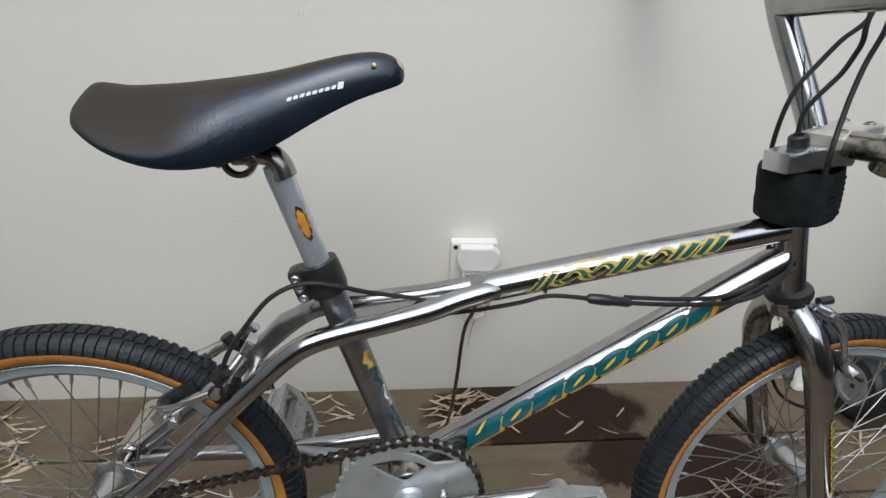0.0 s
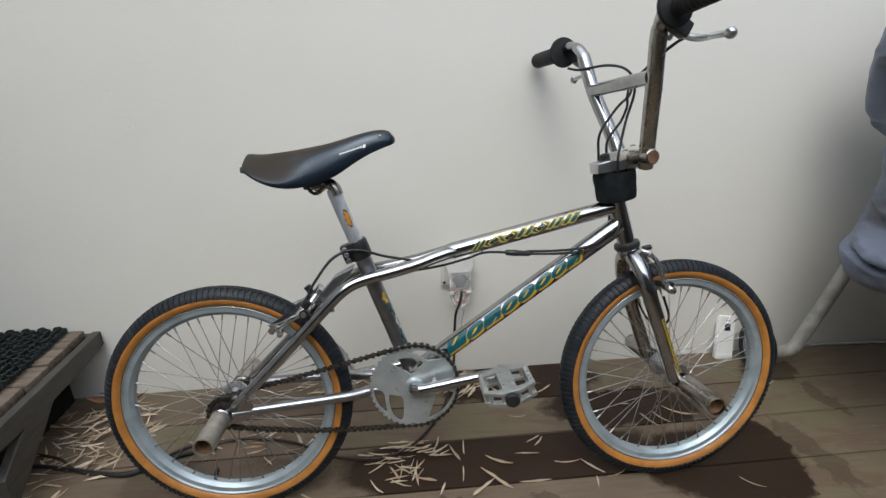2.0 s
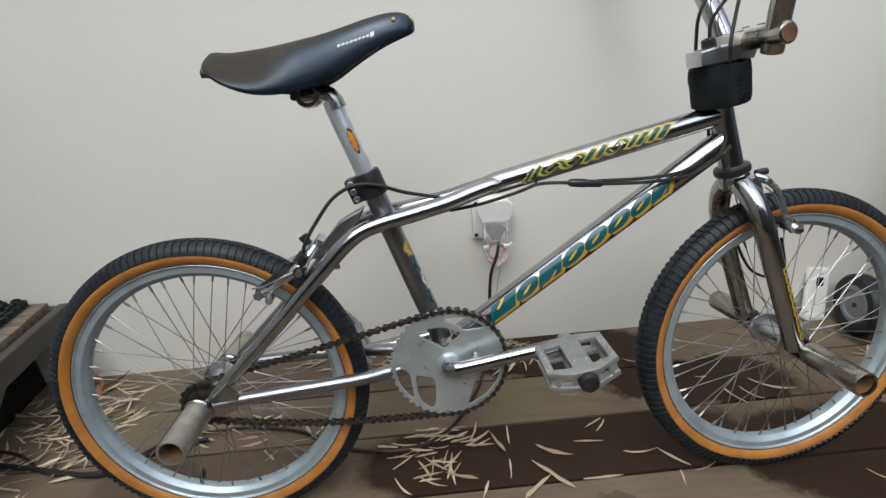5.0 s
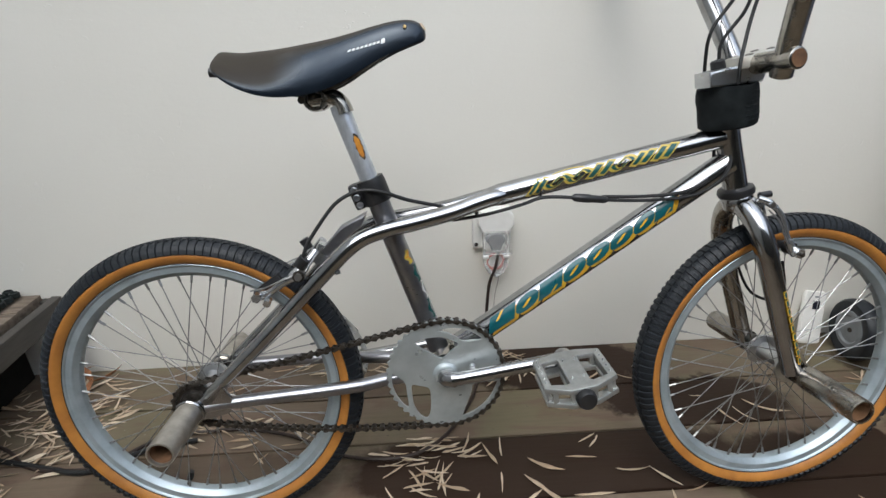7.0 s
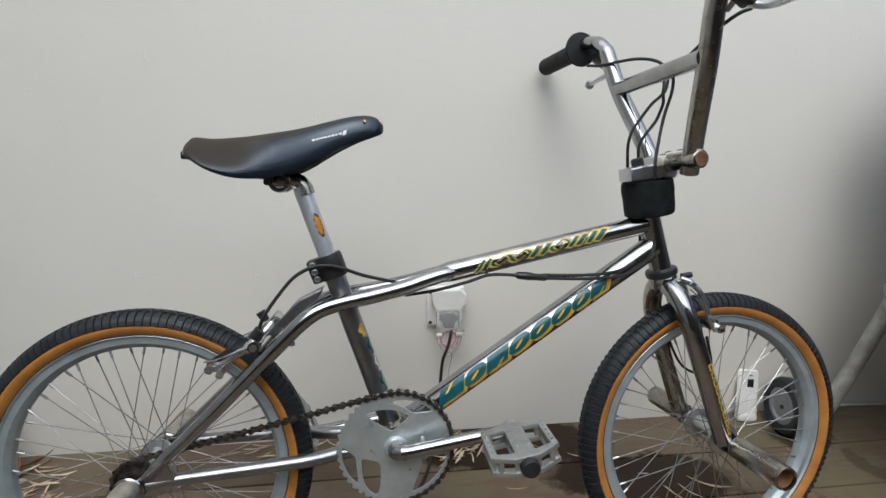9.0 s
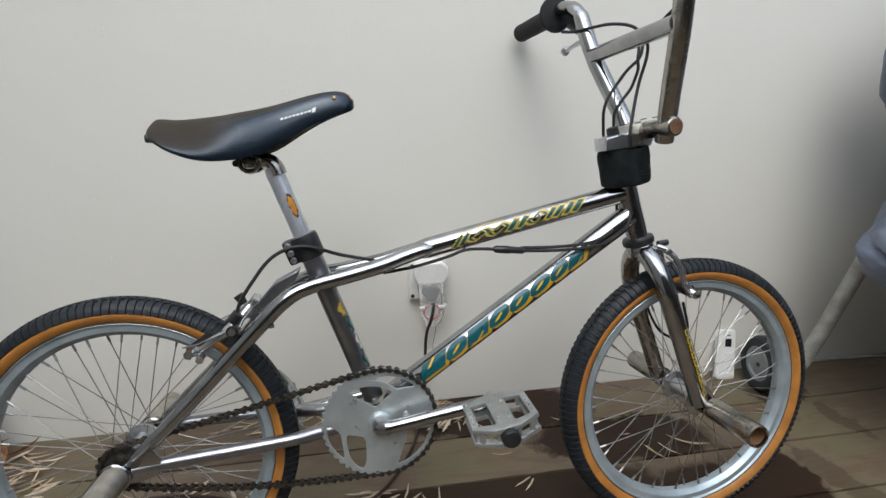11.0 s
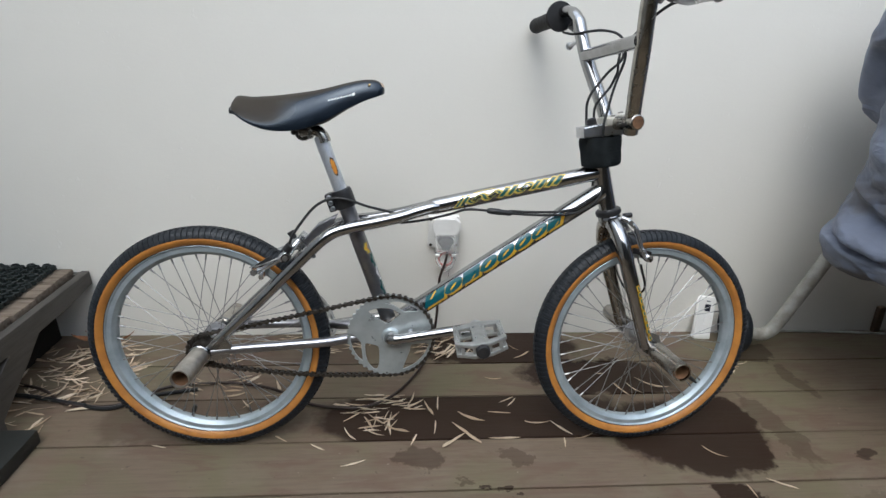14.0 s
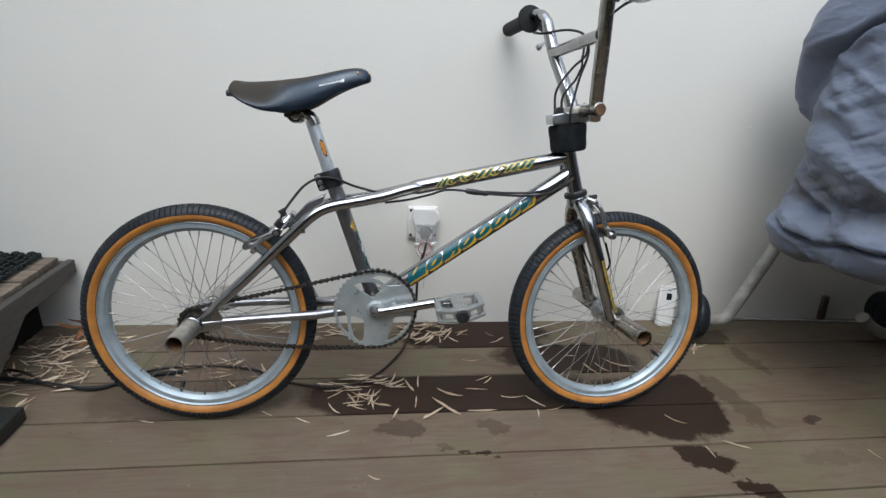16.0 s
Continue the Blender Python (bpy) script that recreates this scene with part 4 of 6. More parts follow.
def drive():
    # chainring
    teeth, ring = 44, []
    for k in range(teeth * 4):
        r = (0.0914, 0.0905, 0.0876, 0.0876)[k % 4]
        a = 2 * math.pi * (k + 0.5) / (teeth * 4)
        ring.append((r * math.cos(a), r * math.sin(a)))
    at = Matrix.Translation((BB.x, -0.045, BB.z))
    openings = (
        ((-0.0465, 0.0555), (-0.0328, 0.0612), (-0.010, 0.0632), (0.007, 0.0585), (0.0205, 0.0490), (0.007, 0.0365), (-0.0057, 0.0268), (-0.0214, 0.0349), (-0.037, 0.0455)),
        ((-0.0128, 0.0725), (0.0043, 0.0772), (0.0214, 0.0762), (0.0385, 0.0704), (0.0545, 0.0591), (0.0527, 0.0548), (0.0413, 0.0543), (0.0260, 0.0540), (0.0140, 0.0625), (0.0014, 0.0690)),
        ((-0.0535, -0.0164), (-0.0420, -0.0175), (-0.0265, -0.0235), (-0.0240, -0.0426), (-0.0256, -0.0672), (-0.0318, -0.0775), (-0.0430, -0.0700), (-0.0515, -0.0540), (-0.0545, -0.0330)),
        ((-0.0835, 0.0046), (-0.0715, -0.0024), (-0.0628, -0.0135), (-0.0608, -0.0297), (-0.0590, -0.0545), (-0.0665, -0.0515), (-0.0780, -0.0342), (-0.0838, -0.0140)),
        ((0.0413, -0.020), (0.0600, -0.0165), (0.0795, -0.0174), (0.0755, -0.0313), (0.0670, -0.0471), (0.0500, -0.0645), (0.0262, -0.0765), (0.0257, -0.0685), (0.0328, -0.0491), (0.0385, -0.0330)),
    )
    holes = []
    for pts in openings:
        loop = [Vector((x, y, 0)) for x, y in pts]
        n = len(loop)
        ring_pts = []
        for k in range(n):
            a, b, c, d = (loop[(k + o) % n] for o in (-1, 0, 1, 2))
            for q in range(4):
                t = q / 4
                v = 0.5 * (2 * b + (c - a) * t + (2 * a - 5 * b + 4 * c - d) * t * t + (3 * b - a - 3 * c + d) * t ** 3)
                ring_pts.append((v.x, v.y))
        holes.append(ring_pts)
    disc = part("chainring", slab([ring, *holes], 0.0045, 0.0007, at), DISC_ALLOY, BIKE, "satin alloy disc chainring with cut openings")
    part("chainring_boss", turned([(0.0200, -0.0475), (0.0195, -0.0490), (0.0165, -0.0520), (0.0160, -0.0580)], (BB.x, 0, BB.z), (0, 1, 0), 32), DISC_ALLOY, disc)
    part("sprocket_bolt", turned([(0.0045, -0.052), (0.0055, -0.054), (0.0055, -0.058), (0.004, -0.060)], (BB.x + 0.040, 0, BB.z + 0.015), (0, 1, 0), 14), ALLOY, disc)
    # cranks: one round bar on each side
    for s, far in ((-1, Vector((0.5555, 0, 0.312))), (1, Vector((0.2085, 0, 0.246)))):
        d = (far - BB).normalized()
        f0 = BB + Vector((0, s * 0.040, 0))
        run = [f0, BB + Vector((0, s * 0.058, 0)), BB + d * 0.010 + Vector((0, s * 0.066, 0)), BB + d * 0.030 + Vector((0, s * 0.069, 0)), BB + d * 0.09 + Vector((0, s * 0.072, 0)),
               BB + d * 0.155 + Vector((0, s * 0.076, 0)), BB + d * 0.172 + Vector((0, s * 0.076, 0))]
        part("crank_arm", bar(glide(run, 5), [0.0135] * 8 + [0.0125] * 4 + [0.0105] * 15 + [0.0100, 0.0105, 0.0115, 0.0115], 18), CHROME, BIKE, "round forged crank arm")
        part("crank_eye", turned([(0.013, s * 0.068), (0.014, s * 0.070), (0.014, s * 0.082), (0.013, s * 0.084)], far, (0, 1, 0), 20), ALLOY, BIKE)
        pedal(far, s, 10 if s < 0 else -62)


def pedal(at, s, tilt):
    """A cast platform cage on its spindle."""
    m = Matrix.Translation(at) @ Matrix.Rotation(radians(-tilt), 4, "Y")
    y0, y1 = 0.090, 0.176
    body = bmesh.new()
    lathe(body, [(0.011, s * (y0 - 0.006)), (0.0125, s * y0), (0.0105, s * (y0 + 0.02)), (0.0105, s * (y1 - 0.02)), (0.0135, s * (y1 - 0.004)), (0.0135, s * (y1 + 0.002))], seg=20)
    body.transform(m)
    p = part("pedal", body, CAST, BIKE, "dull cast alloy platform pedal")
    lo, hi = y0 + 0.002, y1 - 0.012
    ring = [(-0.047, lo), (-0.016, y0 - 0.008), (0.016, y0 - 0.008), (0.047, lo), (0.047, hi), (0.017, y1 + 0.004), (-0.017, y1 + 0.004), (-0.047, hi)]
    windows = [[(e * 0.0395, lo + 0.008), (e * 0.0395, hi - 0.004), (e * 0.0165, y1 - 0.009), (e * 0.0125, y1 - 0.013), (e * 0.0125, lo + 0.006)] for e in (-1, 1)]
    for z, tall in ((0.0105, 0.0075), (-0.0105, 0.0075)):
        cage = slab([ring, *windows], tall, 0.0016)
        cage.transform(m @ Matrix.Diagonal((1, s, 1, 1)) @ Matrix.Translation((0, 0, z)) @ Matrix.Rotation(radians(-90), 4, "X"))
        bmesh.ops.recalc_face_normals(cage, faces=cage.faces[:])
        part("cage_plate", cage, CAST, p)
        side = 1 if z > 0 else -1
        for e in (-1, 1):
            for k in range(5):
                pin = turned([(0.0015, 0.0), (0.0013, side * 0.0038)], (e * 0.0432, s * (lo + 0.006 + 0.014 * k), z + side * 0.0035), (0, 0, 1), 6)
                pin.transform(m)
                part("pin", pin, ALLOY, p)
            for y in (y0 + 0.018, y1 - 0.022):
                pin = turned([(0.0015, 0.0), (0.0013, side * 0.0038)], (e * 0.008, s * y, z + side * 0.0035), (0, 0, 1), 6)
                pin.transform(m)
                part("pin", pin, ALLOY, p)
    for e in (-1, 1):
        wall = block((0.0050, hi - lo, 0.016), pose(e * 0.0435, s * (lo + hi) / 2, 0), 0.001)
        wall.transform(m)
        part("side_plate", wall, CAST, p)
        for y in (lo + 0.003, hi + 0.004):
            post = block((0.007, 0.006, 0.016), pose(e * 0.036, s * y, 0), 0.001)
            post.transform(m)
            part("corner_post", post, CAST, p)
        web = slab([[(e * 0.017, -0.0085), (e * 0.017, 0.0085), (e * 0.004, 0.0095), (e * 0.004, -0.0095)][::e]], 0.006, 0.001, Matrix.Translation((0, s * (y1 - 0.001), 0)))
        web.transform(m)
        part("end_web", web, CAST, p)
    cap = turned([(0.0, s * (y1 + 0.0165)), (0.0112, s * (y1 + 0.016)), (0.0132, s * (y1 + 0.013)), (0.0132, s * (y1 - 0.002))], seg=20)
    cap.transform(m)
    part("end_cap", cap, BLACK_PLASTIC, p, "black plastic end cap")


def chain():
    """A roller chain round the chainring and the rear sprocket."""
    r1, r0 = 0.0889, 0.0325
    c1, c0 = Vector((BB.x, BB.z)), Vector((0.0, 0.25))
    d = c1 - c0
    span, base = d.length, math.atan2(d.y, d.x)
    a = math.acos((r0 - r1) / span)
    up, dn = base + a, base - a

    def on(c, r, t):
        return c + Vector((math.cos(t), math.sin(t))) * r
    line = []
    for k in range(25):
        t = up - (up - dn) * k / 24
        line.append(on(c1, r1, t))
    low0, low1 = on(c1, r1, dn), on(c0, r0, dn)
    for k in range(1, 24):
        f = k / 24
        line.append(low0.lerp(low1, f) - Vector((0, 0.011 * math.sin(math.pi * f))))
    for k in range(13):
        t = dn - (2 * math.pi - (up - dn)) * k / 12
        line.append(on(c0, r0, t))
    top0, top1 = on(c0, r0, up), on(c1, r1, up)
    for k in range(1, 24):
        f = k / 24
        line.append(top0.lerp(top1, f) - Vector((0, 0.002 * math.sin(math.pi * f))))
    line.append(line[0])
    lens = np.cumsum([0] + [(q - p).length for p, q in zip(line, line[1:])])
    count = 2 * round(lens[-1] / 0.0127 / 2)
    xs, zs = [p.x for p in line], [p.y for p in line]

    def at(i):
        s = (i % count) * lens[-1] / count
        return Vector((float(np.interp(s, lens, xs)), 0, float(np.interp(s, lens, zs))))

    def link_mesh(name, gap, high):
        bm = bmesh.new()
        for s in (-1, 1):
            ring = []
            for k in range(12):
                t = 2 * math.pi * (k + 0.5) / 12
                x = math.cos(t) * high + (0.00635 if math.cos(t) > 0 else -0.00635)
                ring.append((x, math.sin(t) * high))
            ring[3:3] = [(0.0, high * 0.42)]
            ring[10:10] = [(0.0, -high * 0.42)]
            own = slab([ring], 0.0013, 0.0, Matrix.Translation((0, s * gap, 0)))
            tmp = bpy.data.meshes.new("tmp")
            own.to_mesh(tmp)
            own.free()
            bm.from_mesh(tmp)
            bpy.data.meshes.remove(tmp)
        lathe(bm, [(0.0039, -gap - 0.0012), (0.0039, gap + 0.0012)], (0.00635, 0, 0), (0, 1, 0), 8)
        mesh = bpy.data.meshes.new(name)
        bm.to_mesh(mesh)
        bm.free()
        mesh.materials.append(STEEL_DARK)
        return mesh
    meshes = link_mesh("outer_link", 0.0046, 0.0045), link_mesh("inner_link", 0.0028, 0.0039)
    first = bmesh.new()
    lathe(first, [(0.0039, -0.005), (0.0039, 0.005)], (at(0).x, -0.045, at(0).z), (0, 1, 0), 8)
    root = part("chain", first, STEEL_DARK, BIKE, "dark oily roller chain")
    for i in range(count):
        p, q = at(i), at(i + 1)
        ob = new("link", meshes[i % 2])
        ob.parent = root
        mid, t = (p + q) / 2, math.atan2(q.z - p.z, q.x - p.x)
        ob.matrix_basis = Matrix.Translation((mid.x, -0.045, mid.z)) @ Matrix.Rotation(-t, 4, "Y")


def fork():
    def steered(bm):
        bm.transform(STEER)
        return bm
    crown = bmesh.new()
    lathe(crown, [(0.012, -0.030), (0.0215, -0.026), (0.023, -0.012), (0.021, -0.008)], HEAD_FOOT, HEAD_WAY, 24)
    part("fork_crown", steered(crown), CHROME, BIKE)
    for s in (-1, 1):
        run = [(0.8385, s * 0.004, 0.520), (0.8400, s * 0.020, 0.514), (0.8450, s * 0.038, 0.496), (0.8520, s * 0.0500, 0.468), (0.8640, s * 0.0550, 0.428), (0.8930, s * 0.0560, 0.345), (0.9240, s * 0.0570, 0.257)]
        leg = part("fork_leg", steered(bar(glide(run, 6), [0.0158] * 10 + [0.0160] * 12 + [0.0152] * 6 + [0.0144] * 9, 22)), CHROME_WORN if s > 0 else CHROME, BIKE)
        if s < 0:
            a, b = Vector((0.867, -0.055, 0.418)), Vector((0.921, -0.057, 0.266))
            for k in range(9):
                for mat, dr, grow in ((GOLD, 0.0006, 1.0), (TEAL, 0.0009, 0.55)):
                    g = bmesh.new()
                    wrap(g, b, a, 0.0156 + dr, 0.010 + 0.0145 * k + (1 - grow) * 0.004, 0.010 + 0.0145 * k + 0.012 - (1 - grow) * 0.004,
                         lambda x, w=grow: (0, -0.0042 * w + 0.0065), lambda x, w=grow: (0, 0.0042 * w + 0.0065), 4, 3)
                    part("decal", steered(g), mat, leg)
        tip = slab([[(0.914, 0.275), (0.934, 0.277), (0.952, 0.258), (0.957, 0.246), (0.948, 0.238), (0.934, 0.236), (0.918, 0.246)]], 0.006, 0.001, Matrix.Translation((0, s * 0.0575, 0)))
        part("fork_dropout", steered(tip), CHROME, BIKE)
    # head wrap
    wrap_bm = bmesh.new()
    mid, way = Vector((0.8030, 0.0, 0.6645)), Vector((-0.145, 0.0, 0.9894))
    prof = [(0.024, -0.0300), (0.0355, -0.0300), (0.0388, -0.0270), (0.0402, -0.014), (0.0396, 0.0), (0.0406, 0.012), (0.0404, 0.024), (0.0392, 0.0285), (0.0368, 0.0280), (0.0358, 0.020), (0.0350, 0.014), (0.0, 0.013)]
    lathe(wrap_bm, prof, mid, way, 56)
    for v in wrap_bm.verts:
        d = v.co - mid
        high = d.dot(way)
        r = d - way * high
        if r.length > 0.02:
            v.co += r.normalized() * (0.0024 * noise.noise(v.co * 48) + 0.0012 * noise.noise(v.co * 120))
            if high > 0.022:
                v.co += way * 0.0035 * noise.noise(v.co * 40)
    band = part("head_wrap", wrap_bm, BLACK_CLOTH, BIKE, "black neoprene wrap over the headset")
    for k in range(7):
        z = -0.020 + 0.0065 * k
        arc = [mid + way * (z + 0.0006 * math.sin(3 * i + k)) + Matrix.Rotation(radians(-86 + 8 * i), 3, way) @ Vector((0.0402 * 0.9894, 0, 0.0402 * 0.145)) for i in range(7)]
        part("stitching", bar(arc, 0.0009, 5), BLACK_CLOTH, band, "stitched row on the closing tab")


def cockpit():
    def turned_in(bm):
        bm.transform(BAR_TURN)
        return bm

    def on_stem(bm):
        bm.transform(STEM_TURN)
        return bm
    stem = part("stem", on_stem(slab([[(0.7540, 0.6930), (0.8330, 0.6995), (0.8400, 0.7165), (0.8150, 0.7165), (0.7800, 0.7135), (0.7520, 0.7075)]], 0.034, 0.003)), ALLOY, BIKE, "polished alloy stem with a bolted top plate")
    part("stem_plate", on_stem(slab([[(0.7970, 0.7160), (0.7975, 0.7260), (0.8430, 0.7372), (0.8550, 0.7365), (0.8560, 0.7190), (0.8250, 0.7185)]], 0.042, 0.003)), PALE_ALLOY, stem, "pale alloy top plate")
    for x in (0.811, 0.844):
        for y in (-0.014, 0.014):
            z = 0.7293 + (x - 0.811) * 0.245
            part("bolt", on_stem(turned([(0.0056, 0.0), (0.0056, 0.0035), (0.0045, 0.0045), (0.0030, 0.0045), (0.0028, 0.001)], (x, y, z), (-0.24, 0, 0.97), 14)), CHROME_WORN, stem, "socket bolt")
    part("steerer_bolt", on_stem(turned([(0.0125, -0.003), (0.0125, 0.0), (0.0100, 0.001), (0.0096, 0.014), (0.0075, 0.016), (0.005, 0.016), (0.005, 0.008)], (0.7760, 0, 0.7120), (-0.2756, 0, 0.9613), 18)), BLACK_PLASTIC, stem, "black steerer bolt")
    # handlebar: lower tube, two uprights that bend out to the grips, cross tube
    low = part("handlebar", turned_in(turned([(0.0125, -0.066), (0.0140, -0.065), (0.0140, 0.056), (0.0125, 0.057)], (0.824, 0, 0.721), (0, 1, 0), 24)), CHROME_WORN, BIKE, "chrome handlebar with a cross tube")
    part("tube_end", turned_in(turned([(0.0, -0.0668), (0.0112, -0.0668), (0.0112, -0.0650)], (0.824, 0, 0.721), (0, 1, 0), 24)), RUST, low, "rusty inside of the tube end")
    for s in (-1, 1):
        run = [(0.830, s * 0.035, 0.702), (0.820, s * 0.055, 0.750), (0.811, s * 0.073, 0.790), (0.798, s * 0.100, 0.850), (0.790, s * 0.116, 0.900), (0.786, s * 0.128, 0.930), (0.781, s * 0.148, 0.947), (0.775, s * 0.176, 0.953), (0.773, s * 0.215, 0.953), (0.780, s * 0.335, 0.957)]
        part("upright", turned_in(bar(glide(run, 6), [0.0142] * 18 + [0.0140] * 12 + [0.0125] * 6 + [0.0112] * 19, 20)), CHROME_WORN if s < 0 else CHROME, low)
        grip = bmesh.new()
        prof = [(0.0125, 0.163), (0.030, 0.165), (0.0315, 0.169), (0.030, 0.173), (0.0185, 0.176)]
        for k in range(14):
            y = 0.180 + 0.0098 * k
            prof += [(0.0160, y), (0.0172, y + 0.003), (0.0172, y + 0.007), (0.0160, y + 0.0095)]
        prof += [(0.0178, 0.3185), (0.0170, 0.324), (0.0, 0.325)]
        lathe(grip, [(r, s * y) for r, y in prof], (0.7610, s * 0.014, 0.9360), (s * 0.057, 1, s * 0.05), 24)
        if s < 0:
            bmesh.ops.reverse_faces(grip, faces=grip.faces[:])
        part("grip", turned_in(grip), GRIP_RUBBER, low, "black ribbed rubber grip")
        dx, dz = (0.0, 0.0) if s < 0 else (-0.010, -0.006)
        lever = part("brake_lever", turned_in(block((0.030, 0.022, 0.026), pose(0.806 + dx, s * 0.150, 0.924 + dz * 0.4, 0, 30, 0), 0.005)), BLACK_PLASTIC, BIKE, "brake lever with a silver blade")
        line = [(0.812, 0.150, 0.916), (0.820, 0.156, 0.908), (0.827, 0.172, 0.903), (0.828, 0.200, 0.901), (0.830, 0.226, 0.899)]
        blade = bar(glide([(x + dx, s * y, z + dz) for x, y, z in line], 5), [0.0080] * 4 + [0.0065] * 10 + [0.0058] * 7, 12, flat=0.7)
        bmesh.ops.create_uvsphere(blade, u_segments=12, v_segments=8, radius=0.009, matrix=Matrix.Translation((0.830 + dx, s * 0.229, 0.899 + dz)))
        part("blade", turned_in(blade), ALLOY, lever, "silver lever blade with a ball end")
        part("barrel_adjuster", turned_in(bar([(0.802 + dx, s * 0.142, 0.921 + dz * 0.4), (0.807 + dx, s * 0.122, 0.912 + dz * 0.4)], 0.004, 10)), ALLOY, lever)
    cross = bar([(0.7930, -0.098, 0.855), (0.7930, 0.098, 0.855)], 0.0128, 20)
    part("cross_tube", turned_in(cross), CHROME, low)
    # cables from the levers down to the headset
    runs = [
        [(0.742, 0.125, 0.900), (0.752, 0.090, 0.893), (0.771, 0.070, 0.895), (0.798, 0.050, 0.8967), (0.822, 0.030, 0.8895), (0.834, 0.014, 0.872), (0.834, 0.013, 0.850), (0.828, 0.012, 0.835), (0.8092, 0.012, 0.818), (0.7905, 0.010, 0.7955), (0.7757, 0.010, 0.7737), (0.7700, 0.011, 0.7533), (0.7742, 0.020, 0.7294), (0.7780, 0.025, 0.706), (0.780, 0.025, 0.690)],
        [(0.8617, -0.140, 0.9212), (0.846, -0.138, 0.9151), (0.831, -0.132, 0.9042), (0.8196, -0.118, 0.891), (0.816, -0.080, 0.876), (0.821, -0.030, 0.861), (0.8260, -0.018, 0.842), (0.8221, -0.020, 0.8254), (0.8130, -0.022, 0.800), (0.8045, -0.027, 0.7734), (0.7975, -0.033, 0.7487), (0.7892, -0.042, 0.7203), (0.7890, -0.044, 0.694)],
        [(0.826, 0.010, 0.868), (0.822, 0.002, 0.845), (0.8199, 0.0, 0.8327), (0.820, -0.002, 0.8173), (0.8159, -0.002, 0.804), (0.8093, -0.002, 0.7887), (0.801, -0.002, 0.7775), (0.7884, -0.001, 0.7603), (0.7824, 0.0, 0.7448), (0.7835, 0.0, 0.720)],
    ]
    for run in runs:
        part("brake_cable", bar(glide(run, 7), 0.0026, 8), CABLE, BIKE)


def brakes():
    def steered(bm):
        bm.transform(STEER)
        return bm
    # rear caliper on the stays
    for s in (-1, 1):
        run = [(0.200, s * 0.030, 0.480), (0.186, s * 0.041, 0.464), (0.170, s * 0.047, 0.449), (0.150, s * 0.048, 0.438), (0.136, s * 0.046, 0.428), (0.122, s * 0.043, 0.420), (0.110, s * 0.038, 0.417)]
        arm = part("rear_brake_arm", bar(glide(run, 5), [0.0062] * 6 + [0.0084] * 6 + [0.0058] * 7 + [0.0050] * 5 + [0.0074] * 7, 12, flat=0.7), BRAKE, BIKE, "polished alloy caliper arm")
        part("brake_pad", block((0.046, 0.012, 0.014), pose(0.124, s * 0.0245, 0.4275, 0, -34, 0), 0.003), BLACK_PLASTIC, arm, "black rubber brake block")
        part("pad_washer", bar([(0.113, s * 0.029, 0.419), (0.113, s * 0.040, 0.419)], 0.0080, 14), STEEL_DARK, arm)
        part("pad_nut", bar([(0.113, s * 0.044, 0.419), (0.113, s * 0.055, 0.419)], 0.0072, 6), BRAKE, arm)
        part("pad_stud", bar([(0.126, s * 0.040, 0.4125), (0.127, s * 0.054, 0.4095)], 0.0058, 8), BRAKE, arm)
        part("return_spring", bar(glide([(0.176, s * 0.050, 0.452), (0.150, s * 0.055, 0.444), (0.126, s * 0.053, 0.434), (0.104, s * 0.046, 0.428)], 5), 0.0013, 6), SPOKE, arm)
        part("pivot_bolt", bar([(0.176, s * 0.036, 0.449), (0.176, s * 0.054, 0.449)], 0.0088, 14), STEEL_DARK, arm)
        part("pivot_cap", bar([(0.176, s * 0.054, 0.449), (0.176, s * 0.058, 0.449)], 0.0056, 6), ALLOY, arm)
    part("cable_anchor", bar([(0.186, -0.046, 0.474), (0.176, -0.046, 0.462)], 0.0085, 14), BLACK_PLASTIC, BIKE)
    part("brake_knob", bar([(0.186, -0.008, 0.478), (0.178, -0.008, 0.492)], [0.006, 0.0075], 12), BLACK_PLASTIC, BIKE)
    part("mount_plate", slab([[(0.188, 0.460), (0.201, 0.482), (0.209, 0.477), (0.213, 0.460), (0.203, 0.447)]], 0.020, 0.003), BRAKE, BIKE, "silver caliper bridge plate")
    part("brake_cable", bar(glide([(0.181, -0.046, 0.468), (0.190, -0.042, 0.492), (0.209, -0.034, 0.520), (0.231, -0.028, 0.546), (0.254, -0.026, 0.560), (0.277, -0.026, 0.5645), (0.302, -0.024, 0.560), (0.335, -0.012, 0.546), (0.383, 0.0, 0.532), (0.420, 0.0, 0.520)], 6), 0.0027, 8), CABLE, BIKE, "black brake cable from the rear caliper")
    # lower cable along the top tube to the headset
    part("brake_cable", bar(glide([(0.400, 0.0, 0.510), (0.450, -0.004, 0.518), (0.500, -0.012, 0.532), (0.530, -0.016, 0.5425), (0.560, -0.020, 0.5435), (0.600, -0.024, 0.540), (0.650, -0.024, 0.536), (0.705, -0.024, 0.5350), (0.750, -0.026, 0.5395), (0.778, -0.027, 0.5520), (0.798, -0.025, 0.5690), (0.808, -0.017, 0.5900), (0.807, 0.004, 0.6100), (0.800, 0.018, 0.632)], 6), 0.0026, 8), CABLE, BIKE, "black brake cable along the top tube")
    part("brake_cable", bar(glide([(0.620, -0.017, 0.5412), (0.680, -0.020, 0.5400), (0.735, -0.022, 0.5440), (0.775, -0.018, 0.5600), (0.795, 0.004, 0.5850), (0.800, 0.022, 0.630)], 6), 0.0026, 8), CABLE, BIKE)
